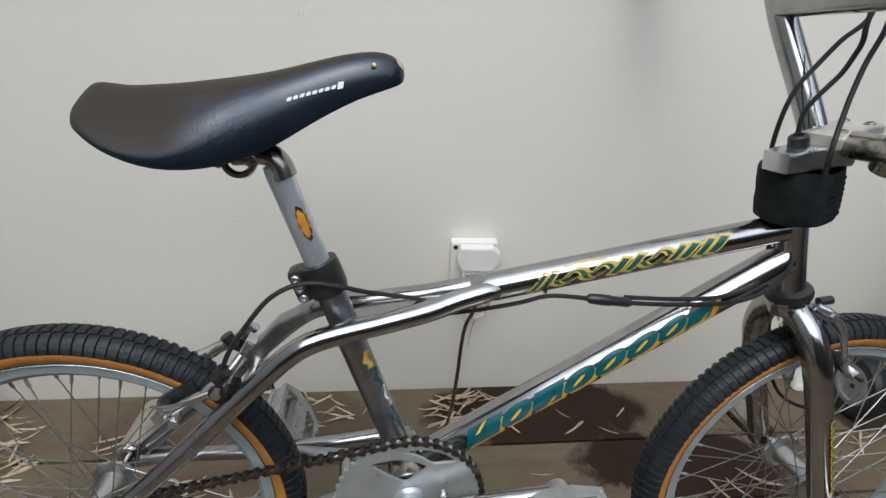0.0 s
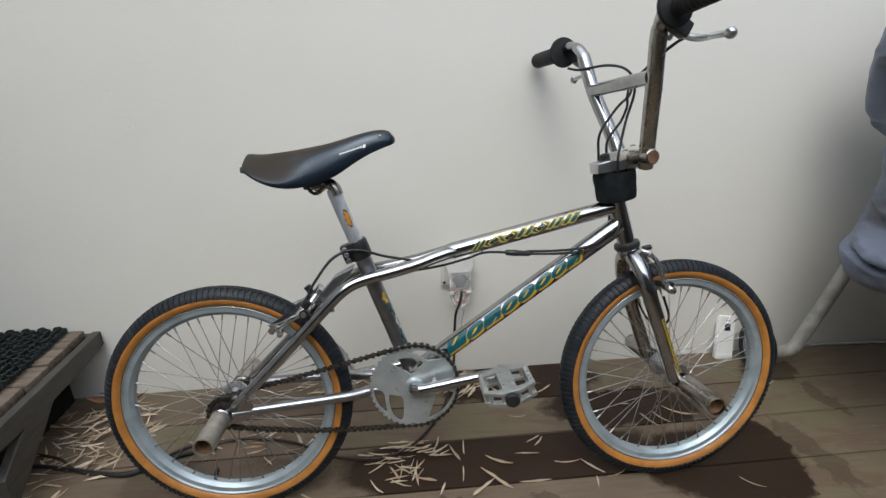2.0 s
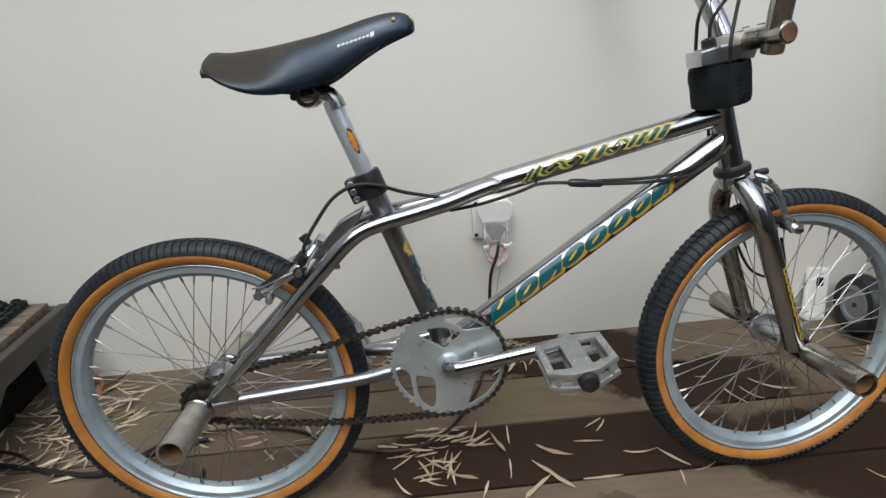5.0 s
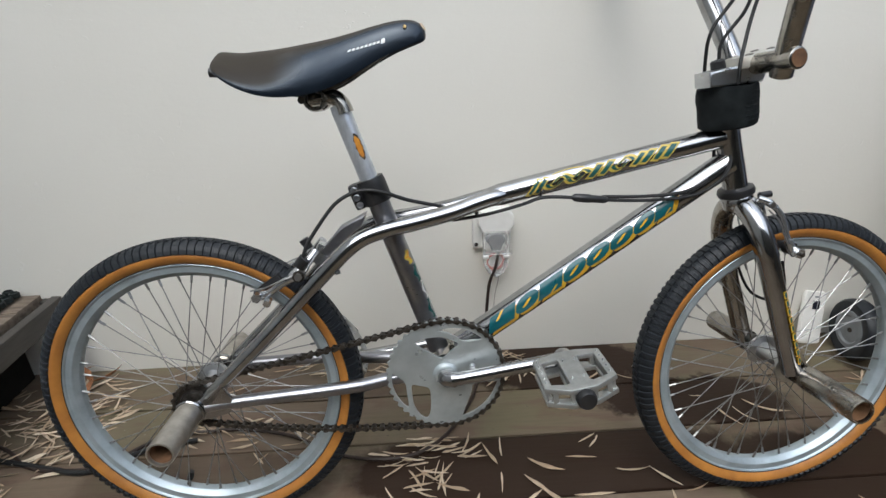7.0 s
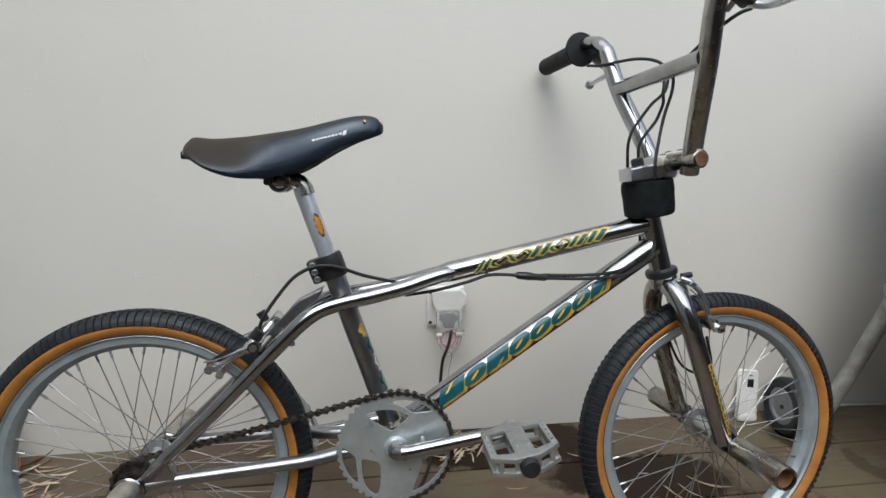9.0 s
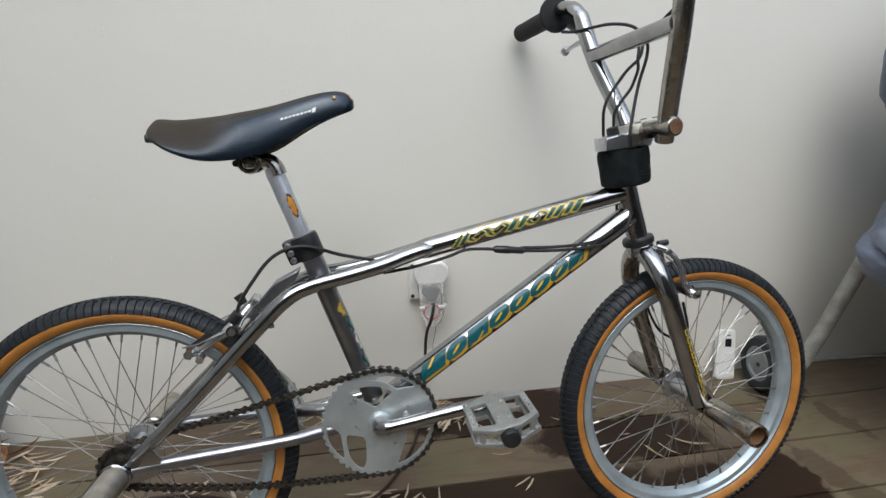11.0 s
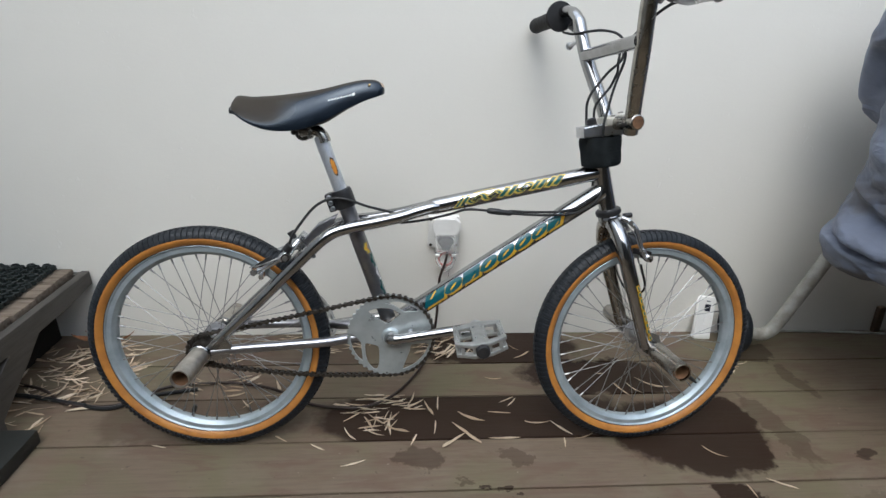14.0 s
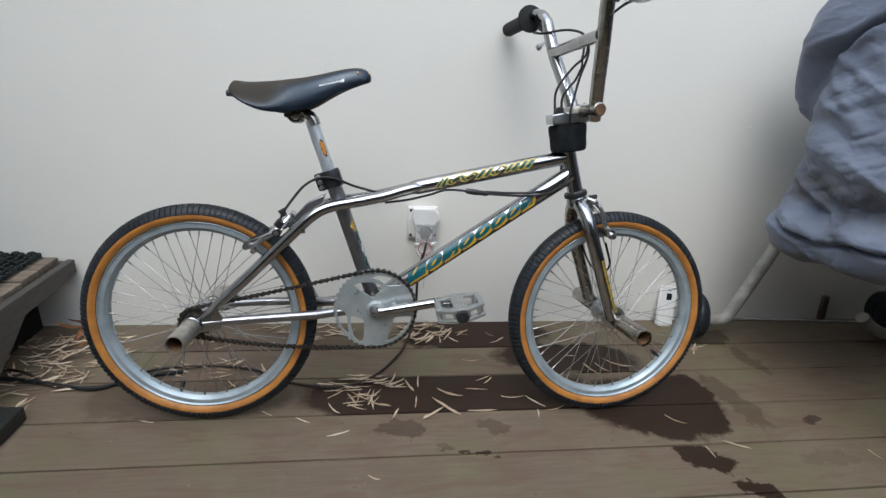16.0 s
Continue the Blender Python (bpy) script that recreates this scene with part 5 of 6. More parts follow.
    part("cable_joiner", turned([(0.003, 0.0), (0.0058, 0.004), (0.0064, 0.018), (0.0064, 0.026), (0.0056, 0.028), (0.0056, 0.048), (0.0035, 0.052)], (0.574, -0.0215, 0.5428), (1, -0.045, -0.10), 14), BLACK_PLASTIC, BIKE, "black inline cable joiner")
    part("cable_tie", turned([(0.0166, -0.0012), (0.0174, 0.0), (0.0166, 0.0012)], (0.528, 0, 0.556), (0.976, 0, 0.217), 24), STEEL_DARK, BIKE)
    # front caliper before the fork
    for s in (-1, 1):
        run = [(0.850, s * 0.028, 0.531), (0.866, s * 0.035, 0.524), (0.880, s * 0.041, 0.508), (0.8865, s * 0.044, 0.490), (0.8915, s * 0.046, 0.474), (0.898, s * 0.047, 0.460), (0.908, s * 0.047, 0.447)]
        arm = part("front_brake_arm", steered(bar(glide(run, 5), [0.0056] * 6 + [0.0044] * 8 + [0.0040] * 8 + [0.0066] * 9, 12, flat=0.65)), BRAKE, BIKE, "polished alloy caliper arm")
        part("brake_pad", steered(block((0.044, 0.011, 0.012), pose(0.906, s * 0.021, 0.456, 0, 12, 0), 0.003)), BLACK_PLASTIC, arm, "black rubber brake block")
        part("pad_washer", steered(bar([(0.906, s * 0.028, 0.452), (0.906, s * 0.041, 0.452)], 0.0072, 14)), BLACK_PLASTIC, arm)
        part("pad_nut", steered(bar([(0.906, s * 0.050, 0.452), (0.906, s * 0.059, 0.451)], 0.0078, 6)), BRAKE, arm)
        part("pad_stud", steered(bar([(0.906, s * 0.059, 0.451), (0.906, s * 0.064, 0.4505)], 0.0034, 10)), STEEL_DARK, arm)
        part("pivot_bolt", steered(bar([(0.866, s * 0.034, 0.523), (0.866, s * 0.0405, 0.5225)], 0.0052, 6)), ALLOY, arm)
        part("return_spring", steered(bar(glide([(0.860, s * 0.040, 0.516), (0.874, s * 0.047, 0.500), (0.881, s * 0.051, 0.480), (0.888, s * 0.052, 0.466)], 5), 0.0011, 6)), SPOKE, arm)
    part("brake_knob", steered(bar([(0.858, -0.020, 0.534), (0.875, -0.020, 0.536)], 0.0052, 12)), BLACK_PLASTIC, BIKE)
    part("caliper_bridge", steered(slab([[(0.846, 0.505), (0.850, 0.528), (0.862, 0.526), (0.870, 0.504)]], 0.046, 0.003)), ALLOY, BIKE)
    part("brake_cable", steered(bar(glide([(0.846, 0.030, 0.500), (0.862, 0.040, 0.470), (0.885, 0.044, 0.405), (0.906, 0.034, 0.360), (0.925, 0.010, 0.352), (0.930, -0.010, 0.375), (0.905, -0.028, 0.430)], 7), 0.0024, 8)), CABLE, BIKE)


frame_tubes()
seat()
wheel("rear_wheel", Matrix.Translation((0, 0, 0.25)), 2.0, True)
wheel("front_wheel", STEER @ Matrix.Translation((0.9425, 0, 0.25)), 5.0, False)
pegs()
drive()
chain()
fork()
cockpit()
brakes()


# ---- things on and by the wall ----
def power_outlet():
    o = thing("power_outlet", Matrix.Translation((0.0, 0.0, 0.392)), "white weatherproof wall outlet with a clear hinged cover", "power outlet")
    part("back_plate", block((0.088, 0.022, 0.094), pose(0.036, -0.011, -0.047), 0.004), WHITE_PLASTIC, o)
    for x in (0.0, 0.072):
        for z in (-0.009, -0.085):
            part("screw", turned([(0.0045, 0.0), (0.0045, -0.0012), (0.001, -0.0012)], (x, -0.022, z), (0, 1, 0), 12), STEEL_DARK, o)
    lid = slab([[(0.010, -0.002), (0.066, -0.002), (0.077, -0.012), (0.079, -0.030), (0.068, -0.045), (0.014, -0.045), (0.006, -0.030), (0.005, -0.012)]], 0.020, 0.004, Matrix.Translation((0, -0.036, 0)))
    part("lid", lid, WHITE_PLASTIC, o, "white rounded lid")
    body = slab([[(0.012, -0.045), (0.070, -0.045), (0.070, -0.118), (0.062, -0.142), (0.044, -0.155), (0.028, -0.148), (0.016, -0.128)],
                 [(0.016, -0.049), (0.066, -0.049), (0.066, -0.116), (0.059, -0.138), (0.043, -0.150), (0.031, -0.144), (0.020, -0.126)][::-1]], 0.046, 0.001, Matrix.Translation((0, -0.030, 0)))
    clear = part("clear_cover", body, CLEAR, o, "clear plastic plug cover")
    clear.visible_shadow = False
    front = slab([[(0.012, -0.045), (0.070, -0.045), (0.070, -0.118), (0.062, -0.142), (0.044, -0.155), (0.028, -0.148), (0.016, -0.128)]], 0.0015, 0.0, Matrix.Translation((0, -0.0545, 0)))
    part("clear_front", front, CLEAR, o).visible_shadow = False
    part("switch_face", block((0.050, 0.006, 0.050), pose(0.041, -0.026, -0.068), 0.002), WHITE_PLASTIC, o)
    part("plug", slab([[(0.022, -0.066), (0.030, -0.056), (0.042, -0.053), (0.054, -0.058), (0.060, -0.066), (0.052, -0.080), (0.050, -0.088), (0.034, -0.088), (0.032, -0.080)]], 0.022, 0.003, Matrix.Translation((0, -0.040, 0))), PLUG_GREY, o, "grey fan-shaped plug")
    part("hinge_bar", block((0.066, 0.006, 0.007), pose(0.044, -0.056, -0.094), 0.002), CLEAR, o)
    for x in (0.018, 0.064):
        part("hinge_knuckle", bar([(x - 0.006, -0.055, -0.103), (x + 0.006, -0.055, -0.103)], 0.005, 10), WHITE_PLASTIC, o)
    part("ring", turned([(0.017, -0.030), (0.022, -0.031), (0.022, -0.036), (0.017, -0.037)], (0.043, 0, -0.124), (0, 1, 0), 28, True), RED_PLASTIC, o, "pale red socket ring")
    part("socket_disc", turned([(0.016, -0.026), (0.016, -0.033), (0.0, -0.034)], (0.043, 0, -0.124), (0, 1, 0), 24), WHITE_PLASTIC, o)


def extension_leads():
    run = [(0.047, -0.050, 0.298), (0.040, -0.055, 0.262), (0.028, -0.050, 0.220), (0.024, -0.044, 0.160), (0.022, -0.044, 0.090), (0.012, -0.070, 0.025), (-0.002, -0.107, 0.006), (-0.036, -0.205, 0.006), (-0.107, -0.310, 0.006),
           (-0.192, -0.350, 0.006), (-0.308, -0.332, 0.006), (-0.404, -0.275, 0.006), (-0.500, -0.250, 0.008), (-0.580, -0.245, 0.006), (-0.679, -0.262, 0.008), (-0.759, -0.322, 0.006), (-0.840, -0.328, 0.006), (-0.909, -0.312, 0.006), (-0.985, -0.262, 0.008), (-1.10, -0.230, 0.006), (-1.30, -0.20, 0.006)]
    bm = bar(glide(run, 7), 0.0038, 8)
    tagged(link("extension_lead", bm, CORD), "dark brown extension lead hanging from the outlet onto the deck", "cable")
    run = [(-0.70, -0.292, 0.006), (-0.78, -0.336, 0.006), (-0.86, -0.322, 0.006), (-0.95, -0.30, 0.008), (-1.05, -0.28, 0.006), (-1.2, -0.29, 0.006)]
    tagged(link("extension_lead", bar(glide([(-0.600, -0.268, 0.006), *run], 7), 0.0052, 8), CABLE), "thick black lead lying among leaves on the deck", "cable")


def handset():
    """A slim white device leaning on the wall."""
    m = Matrix.Translation((0.858, -0.042, 0.001)) @ pose(0, 0, 0, -17, 0, 4) @ pose(0, 0, 0, 0, 8, 0)
    o = thing("remote_control", m, "slim white plastic remote with small dark display against the wall", "remote")
    part("body", slab([[(-0.026, 0.004), (-0.022, 0.0), (0.022, 0.0), (0.026, 0.004), (0.0255, 0.126), (0.022, 0.131), (-0.022, 0.131), (-0.0255, 0.126)]], 0.014, 0.003), WHITE_PLASTIC, o)
    part("foot", block((0.056, 0.020, 0.016), pose(0, 0.001, 0.009), 0.004), WHITE_PLASTIC, o)
    part("display", block((0.019, 0.002, 0.022), pose(0.003, -0.0072, 0.099), 0.0006), SCREEN, o, "small dark display")
    part("button", block((0.012, 0.002, 0.004), pose(0.003, -0.0072, 0.120), 0.0006), WHEEL_GREY, o)
    for k in range(3):
        part("button", block((0.007, 0.0016, 0.004), pose(0.0, -0.0072, 0.070 - 0.012 * k), 0.0006), WHITE_PRINT, o)


def trolley_wheel(at, parent, hub=WHEEL_GREY, words="grey plastic hub"):
    tyre = turned([(0.046, -0.016), (0.058, -0.020), (0.068, -0.019), (0.0735, -0.012), (0.0745, 0.0), (0.0735, 0.012), (0.068, 0.019), (0.058, 0.020), (0.046, 0.016)], seg=48, closed=True)
    tyre.transform(Matrix.Translation(at) @ Matrix.Rotation(radians(-97), 4, "Z"))
    w = part("wheel", tyre, RUBBER, parent, "black rubber trolley wheel")
    disc = bmesh.new()
    for s in (-1, 1):
        prof = [(0.050, s * 0.012), (0.045, s * 0.018), (0.036, s * 0.0185), (0.032, s * 0.014), (0.010, s * 0.015), (0.0, s * 0.015)]
        lathe(disc, prof, seg=36)
    bmesh.ops.recalc_face_normals(disc, faces=disc.faces[:])
    disc.transform(Matrix.Translation(at) @ Matrix.Rotation(radians(-97), 4, "Z"))
    part("hub_cap", disc, hub, w, words)


def covered_barbecue():
    o_thing = thing("covered_barbecue", Matrix.Translation((1.60, -0.38, 0.0)), "barbecue trolley under a crumpled grey cloth cover", "barbecue")
    base = Vector((1.60, -0.38, 0.0))

    def own(points):
        return [Vector(p) - base for p in points]
    # cloth: rings of a rounded oblong, finer on the side towards the bicycle
    bm = bmesh.new()
    hx, hy, rad = 0.548, 0.265, 0.16
    path = []

    def run_along(p, q, count):
        for k in range(count):
            path.append(Vector(p).lerp(Vector(q), k / count))

    def corner(cx, cy, a0, count):
        for k in range(count):
            a = radians(a0 - 90.0 * k / count)
            path.append(Vector((cx + rad * math.cos(a), cy + rad * math.sin(a))))
    run_along((-hx, -hy + rad), (-hx, hy - rad), 76)
    corner(-hx + rad, hy - rad, 180, 70)
    run_along((-hx + rad, hy), (hx - rad, hy), 24)
    corner(hx - rad, hy - rad, 90, 6)
    run_along((hx, hy - rad), (hx, -hy + rad), 14)
    corner(hx - rad, -hy + rad, 0, 6)
    run_along((hx - rad, -hy), (-hx + rad, -hy), 60)
    corner(-hx + rad, -hy + rad, 270, 20)
    n, count = len(path), 260
    # the profile at the corner by the wall, from hem to top, and on the sides that stay turned away
    back_z = (0.30, 0.338, 0.385, 0.405, 0.438, 0.49, 0.546, 0.60, 0.612, 0.640, 0.668, 0.690, 0.715, 0.756, 0.82, 0.90, 0.968, 1.032, 1.20, 1.32)
    back_o = (0.006, 0.022, 0.048, 0.052, 0.034, 0.020, 0.016, 0.004, 0.002, 0.006, 0.014, 0.040, 0.064, 0.084, 0.086, 0.082, 0.062, 0.034, -0.08, -0.20)
    foot_o = back_o[:9] + (0.008, 0.012, 0.012, 0.010, 0.006, 0.0, -0.01, -0.02, -0.03, -0.11, -0.22)
    away_z = (0.26, 0.36, 0.45, 0.60, 0.71, 0.84, 0.99, 1.20, 1.32)
    away_o = (0.0, 0.042, 0.008, -0.022, 0.046, 0.066, 0.030, -0.10, -0.22)
    # the lower and the upper edge of the deep tuck that climbs across the side
    tuck_low = ((0.215, 0.60), (0.205, 0.672), (0.210, 0.723), (0.212, 0.785), (0.197, 0.818), (0.147, 0.873), (0.078, 0.930), (0.0, 0.972), (-0.12, 1.022), (-0.30, 1.07))
    tuck_high = ((0.236, 0.74), (0.214, 0.805), (0.193, 0.860), (0.107, 0.913), (0.009, 0.965), (-0.12, 1.026), (-0.30, 1.085))
    # heights along the side: hem, crease over the hem, foot and brow of the sagging band
    at_y = (-0.30, -0.21, -0.12, -0.045, 0.02, 0.10, 0.20, 0.28)
    hem_z = (0.385, 0.374, 0.352, 0.345, 0.336, 0.326, 0.318, 0.315)
    crease_z = (0.452, 0.448, 0.442, 0.425, 0.409, 0.411, 0.428, 0.432)
    sag_z = (0.565, 0.556, 0.540, 0.515, 0.488, 0.484, 0.484, 0.484)
    brow_z = (0.575, 0.576, 0.581, 0.592, 0.599, 0.612, 0.615, 0.615)

    def beside(y, z, line):
        """How far a place lies from a line, positive above it."""
        best = (9.0, 1.0)
        for (ya, za), (yb, zb) in zip(line, line[1:]):
            ey, ez = yb - ya, zb - za
            t = max(0.0, min(1.0, ((y - ya) * ey + (z - za) * ez) / (ey * ey + ez * ez)))
            dy, dz = y - ya - t * ey, z - za - t * ez
            d = math.hypot(dy, dz)
            if d < best[0]:
                best = (d, 1.0 if ey * dz - ez * dy < 0 else -1.0)
        return best[0] * best[1]

    def ease(a, b, x):
        t = min(1.0, max(0.0, (x - a) / (b - a)))
        return t * t * (3 - 2 * t)

    def crumple(y, z, x):
        """Flat facets that meet in creases and sharp ridges."""
        a = noise.noise(Vector((3.0 * y + 2.5 * x, 8.1, 9.5 * z + 3.0 * y)))
        b = noise.noise(Vector((4.5 * y + 4 * x + 0.5 * a, 3.3, 17.0 * z - 8.0 * y)))
        c = noise.noise(Vector((8.0 * y + 7 * x + b, 6.3, 30.0 * z + 14.0 * y)))
        d = noise.noise(Vector((20.0 * y + 16 * x + c, 1.9, 52.0 * z - 26.0 * y)))
        return 0.010 * a + 0.022 * abs(a) - 0.034 * abs(b) + 0.011 * abs(c + 0.10) - 0.0045 * abs(d) + 0.003

    rows = []
    for r in range(count):
        f = r / (count - 1)
        row = []
        for k, q in enumerate(path):
            tangent = path[(k + 1) % n] - path[k - 1]
            out = Vector((-tangent.y, tangent.x)).normalized()
            y = q.y
            hem = float(np.interp(y, at_y, hem_z)) + (0.02 if q.x > -0.3 else 0.0) * min(1.0, (q.x + 0.3) * 5) + 0.003 * math.sin(31 * y)
            z = hem + (1.32 - hem) * f
            near_side = 1.0 if q.x < -0.36 else max(0.0, 1 - (q.x + 0.36) * 6)
            zc, zs, zt = (float(np.interp(y, at_y, line)) for line in (crease_z, sag_z, brow_z))
            # the side: a body that leans out, sags over a band, rolls out again and ends in a hem
            deep = ease(-0.26, -0.02, y)
            roll = noise.noise(Vector((9 * y, 4.4, 2.0)))
            zc += 0.010 * noise.noise(Vector((14 * y, 7.7, 1.0))) + 0.004 * noise.noise(Vector((40 * y, 2.7, 1.0)))
            side = float(np.interp(z, (hem, hem + 0.022, zc - 0.013, zc, zc + 0.014, zc + 0.032, zs, zt - 0.020, zt + 0.004, 0.70, 0.80, 0.95, 1.05, 1.20, 1.32),
                                   (-0.014, 0.012, 0.030 + 0.010 * roll, 0.012 - 0.006 * roll, 0.048 + 0.016 * roll, 0.045 + 0.014 * roll, 0.010 - 0.026 * deep, 0.010 + 0.008 * deep, 0.016 + 0.016 * deep, 0.014, -0.002, -0.030, -0.03, -0.11, -0.22)))
            low, high = beside(y, z, tuck_low), beside(y, z, tuck_high)
            flap = float(np.interp(z, (0.60, 0.70, 0.80, 0.95, 1.05, 1.20, 1.32), (0.03, 0.05, 0.055, 0.020, -0.015, -0.10, -0.21)))
            over = ease(-0.003, 0.003, low)
            drop = 0.085 * math.exp(-max(0.0, high) / 0.012) - 0.012 * math.exp(-((high - 0.014) / 0.009) ** 2)
            body = side + 0.034 * math.exp(-max(0.0, -low) / 0.026)
            corner_way = ease(0.10, 0.20, y)
            body += (float(np.interp(z, back_z, foot_o)) - body) * corner_way
            flap += (float(np.interp(z, back_z, back_o)) - flap) * corner_way
            o = body * (1 - over) + (flap - drop * ease(0.262, 0.205, y)) * over
            o = o * near_side + float(np.interp(z, away_z, away_o)) * (1 - near_side)
            # long pulls on the flap, crumples on the body
            along, across = y * 0.62 - z * 0.78, y * 0.78 + z * 0.62
            pull = noise.noise(Vector((across * 6.5, 1.7, along * 1.8)))
            o += over * (0.014 * pull - 0.022 * abs(pull) - 0.012 * abs(noise.noise(Vector((across * 17, 5.1, along * 4.0)))) + 0.004)
            calm = 1 - 0.25 * ease(zs + 0.01, zc + 0.02, z)
            o += (1 - over) * (1 - 0.6 * corner_way) * calm * crumple(y, z, q.x)
            # the foot of the cloth turns in under the trolley
            o -= 0.050 * min(1.0, max(0.0, 1 - (z - hem) / 0.035)) ** 1.6
            v = q + out * o
            row.append(bm.verts.new((v.x, v.y, z + 0.006 * noise.noise(Vector((q.x, y, z)) * 7))))
        rows.append(row)
    for p, q in zip(rows, rows[1:]):
        for k in range(n):
            bm.faces.new((p[k], p[(k + 1) % n], q[(k + 1) % n], q[k]))
    top = rows[-1]
    for f in (0.7, 0.35):
        ring = [bm.verts.new((v.co.x * f, v.co.y * f, 1.32 + 0.05 * (1 - f) + 0.010 * noise.noise(v.co * 6))) for v in top]
        p = rows[-1]
        rows.append(ring)
        for k in range(n):
            bm.faces.new((p[k], p[(k + 1) % n], ring[(k + 1) % n], ring[k]))
    peak = bm.verts.new((0, 0, 1.37))
    for k in range(n):
        bm.faces.new((rows[-1][k], rows[-1][(k + 1) % n], peak))
    bmesh.ops.smooth_vert(bm, verts=bm.verts[:], factor=0.35, use_axis_x=True, use_axis_y=True, use_axis_z=True)
    bmesh.ops.recalc_face_normals(bm, faces=bm.faces[:])
    bm.transform(Matrix.Translation((-0.101, -0.067, 0.050)) @ Matrix.Scale(0.94, 4))
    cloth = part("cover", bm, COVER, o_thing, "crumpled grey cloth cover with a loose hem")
    for e in cloth.data.edges:
        e.use_edge_sharp = False
    thick = cloth.modifiers.new("thickness", "SOLIDIFY")
    thick.thickness, thick.offset = 0.003, -1
    # body inside, legs, wheels, hose
    part("cabinet", block((0.80, 0.32, 0.50), pose(-0.04, -0.07, 0.64), 0.01), BLACK_PLASTIC, o_thing, "dark firebox inside the cover")
    part("leg", bar(glide(own([(0.935, -0.100, 0.074), (0.960, -0.100, 0.062), (0.990, -0.100, 0.050), (1.024, -0.100, 0.056), (1.052, -0.100, 0.095), (1.135, -0.100, 0.300), (1.200, -0.100, 0.480)]), 6), 0.0190, 18), PAINTED_LEG, o_thing, "pale painted tubular leg")
    part("leg", bar(own([(1.126, -0.664, 0.0), (1.164, -0.645, 0.33), (1.172, -0.630, 0.48)]), 0.0170, 18), PAINTED_LEG, o_thing)
    part("leg", bar(own([(2.08, -0.640, 0.0), (2.04, -0.640, 0.48)]), 0.0190, 18), PAINTED_LEG, o_thing)
    part("leg", bar(glide(own([(1.453, -0.170, 0.094), (1.496, -0.170, 0.060), (1.553, -0.170, 0.034), (1.594, -0.170, 0.042), (1.622, -0.170, 0.090), (1.690, -0.170, 0.300), (1.740, -0.165, 0.480)]), 6), 0.0190, 18), PAINTED_LEG, o_thing)
    part("axle", bar(own([(0.900, -0.104, 0.0745), (0.970, -0.098, 0.0700)]), 0.006, 10), STEEL_DARK, o_thing)
    trolley_wheel(Vector((0.917, -0.102, 0.0745)) - base, o_thing)
    trolley_wheel(Vector((1.612, -0.105, 0.0745)) - base, o_thing, RUBBER, "black plastic hub")
    part("gas_hose", bar(glide(own([(1.36, -0.30, 0.48), (1.375, -0.30, 0.27), (1.40, -0.31, 0.205), (1.46, -0.33, 0.150), (1.56, -0.36, 0.16), (1.66, -0.36, 0.48)]), 7), 0.0068, 10), HOSE, o_thing, "orange rubber gas hose")
    part("lower_shelf", block((0.76, 0.32, 0.012), pose(0.0, -0.06, 0.36), 0.003), BLACK_PLASTIC, o_thing)


def wooden_step():
    o = thing("wooden_step", Matrix.Translation((-1.34, -0.235, 0.0)), "low timber step with weathered slats on a brown frame", "step")
    base = Vector((-1.34, -0.235, 0.0))
    for x in (-0.972, -1.71):
        side = slab([[(-0.004, 0.176), (-0.004, 0.212), (-0.470, 0.212), (-0.470, 0.171), (-0.342, 0.166), (-0.4355, 0.1033), (-0.4355, 0.0), (-0.415, 0.0), (-0.415, 0.040), (-0.300, 0.118), (-0.242, 0.163), (-0.108, 0.165)]], 0.022, 0.0015)
        side.transform(Matrix.Translation((x, 0, 0)) @ Matrix.Rotation(radians(90), 4, "Z") @ Matrix.Identity(4))
        side.transform(Matrix.Translation(-base))
        part("stringer", side, STEP_PAINT, o, "brown painted sloping stringer")
    # added black board that stands in for the shade under the slats
    part("shade_board", block((0.020, 0.43, 0.190), pose(0.255, 0.0, 0.097), 0.002), SHADE_BLACK, o, "black board added for the shade under the slats")
    back = block((0.72, 0.020, 0.05), pose(-0.001, 0.222, 0.185), 0.002)
    part("back_rail", back, STEP_PAINT, o)
    part("front_rail", block((0.72, 0.020, 0.05), pose(-0.001, -0.222, 0.185), 0.002), STEP_PAINT, o)
    for k, y in enumerate((-0.052, -0.137, -0.222, -0.308, -0.394)):
        s = block((0.708 + 0.006 * (k % 3), 0.081, 0.022), pose(-0.012, y + 0.235, 0.2105 + 0.0015 * (k % 2), 0, 0.2 * (k - 2), 0), 0.003)
        part("slat", s, WEATHERED, o, "weathered timber slat")
    return o


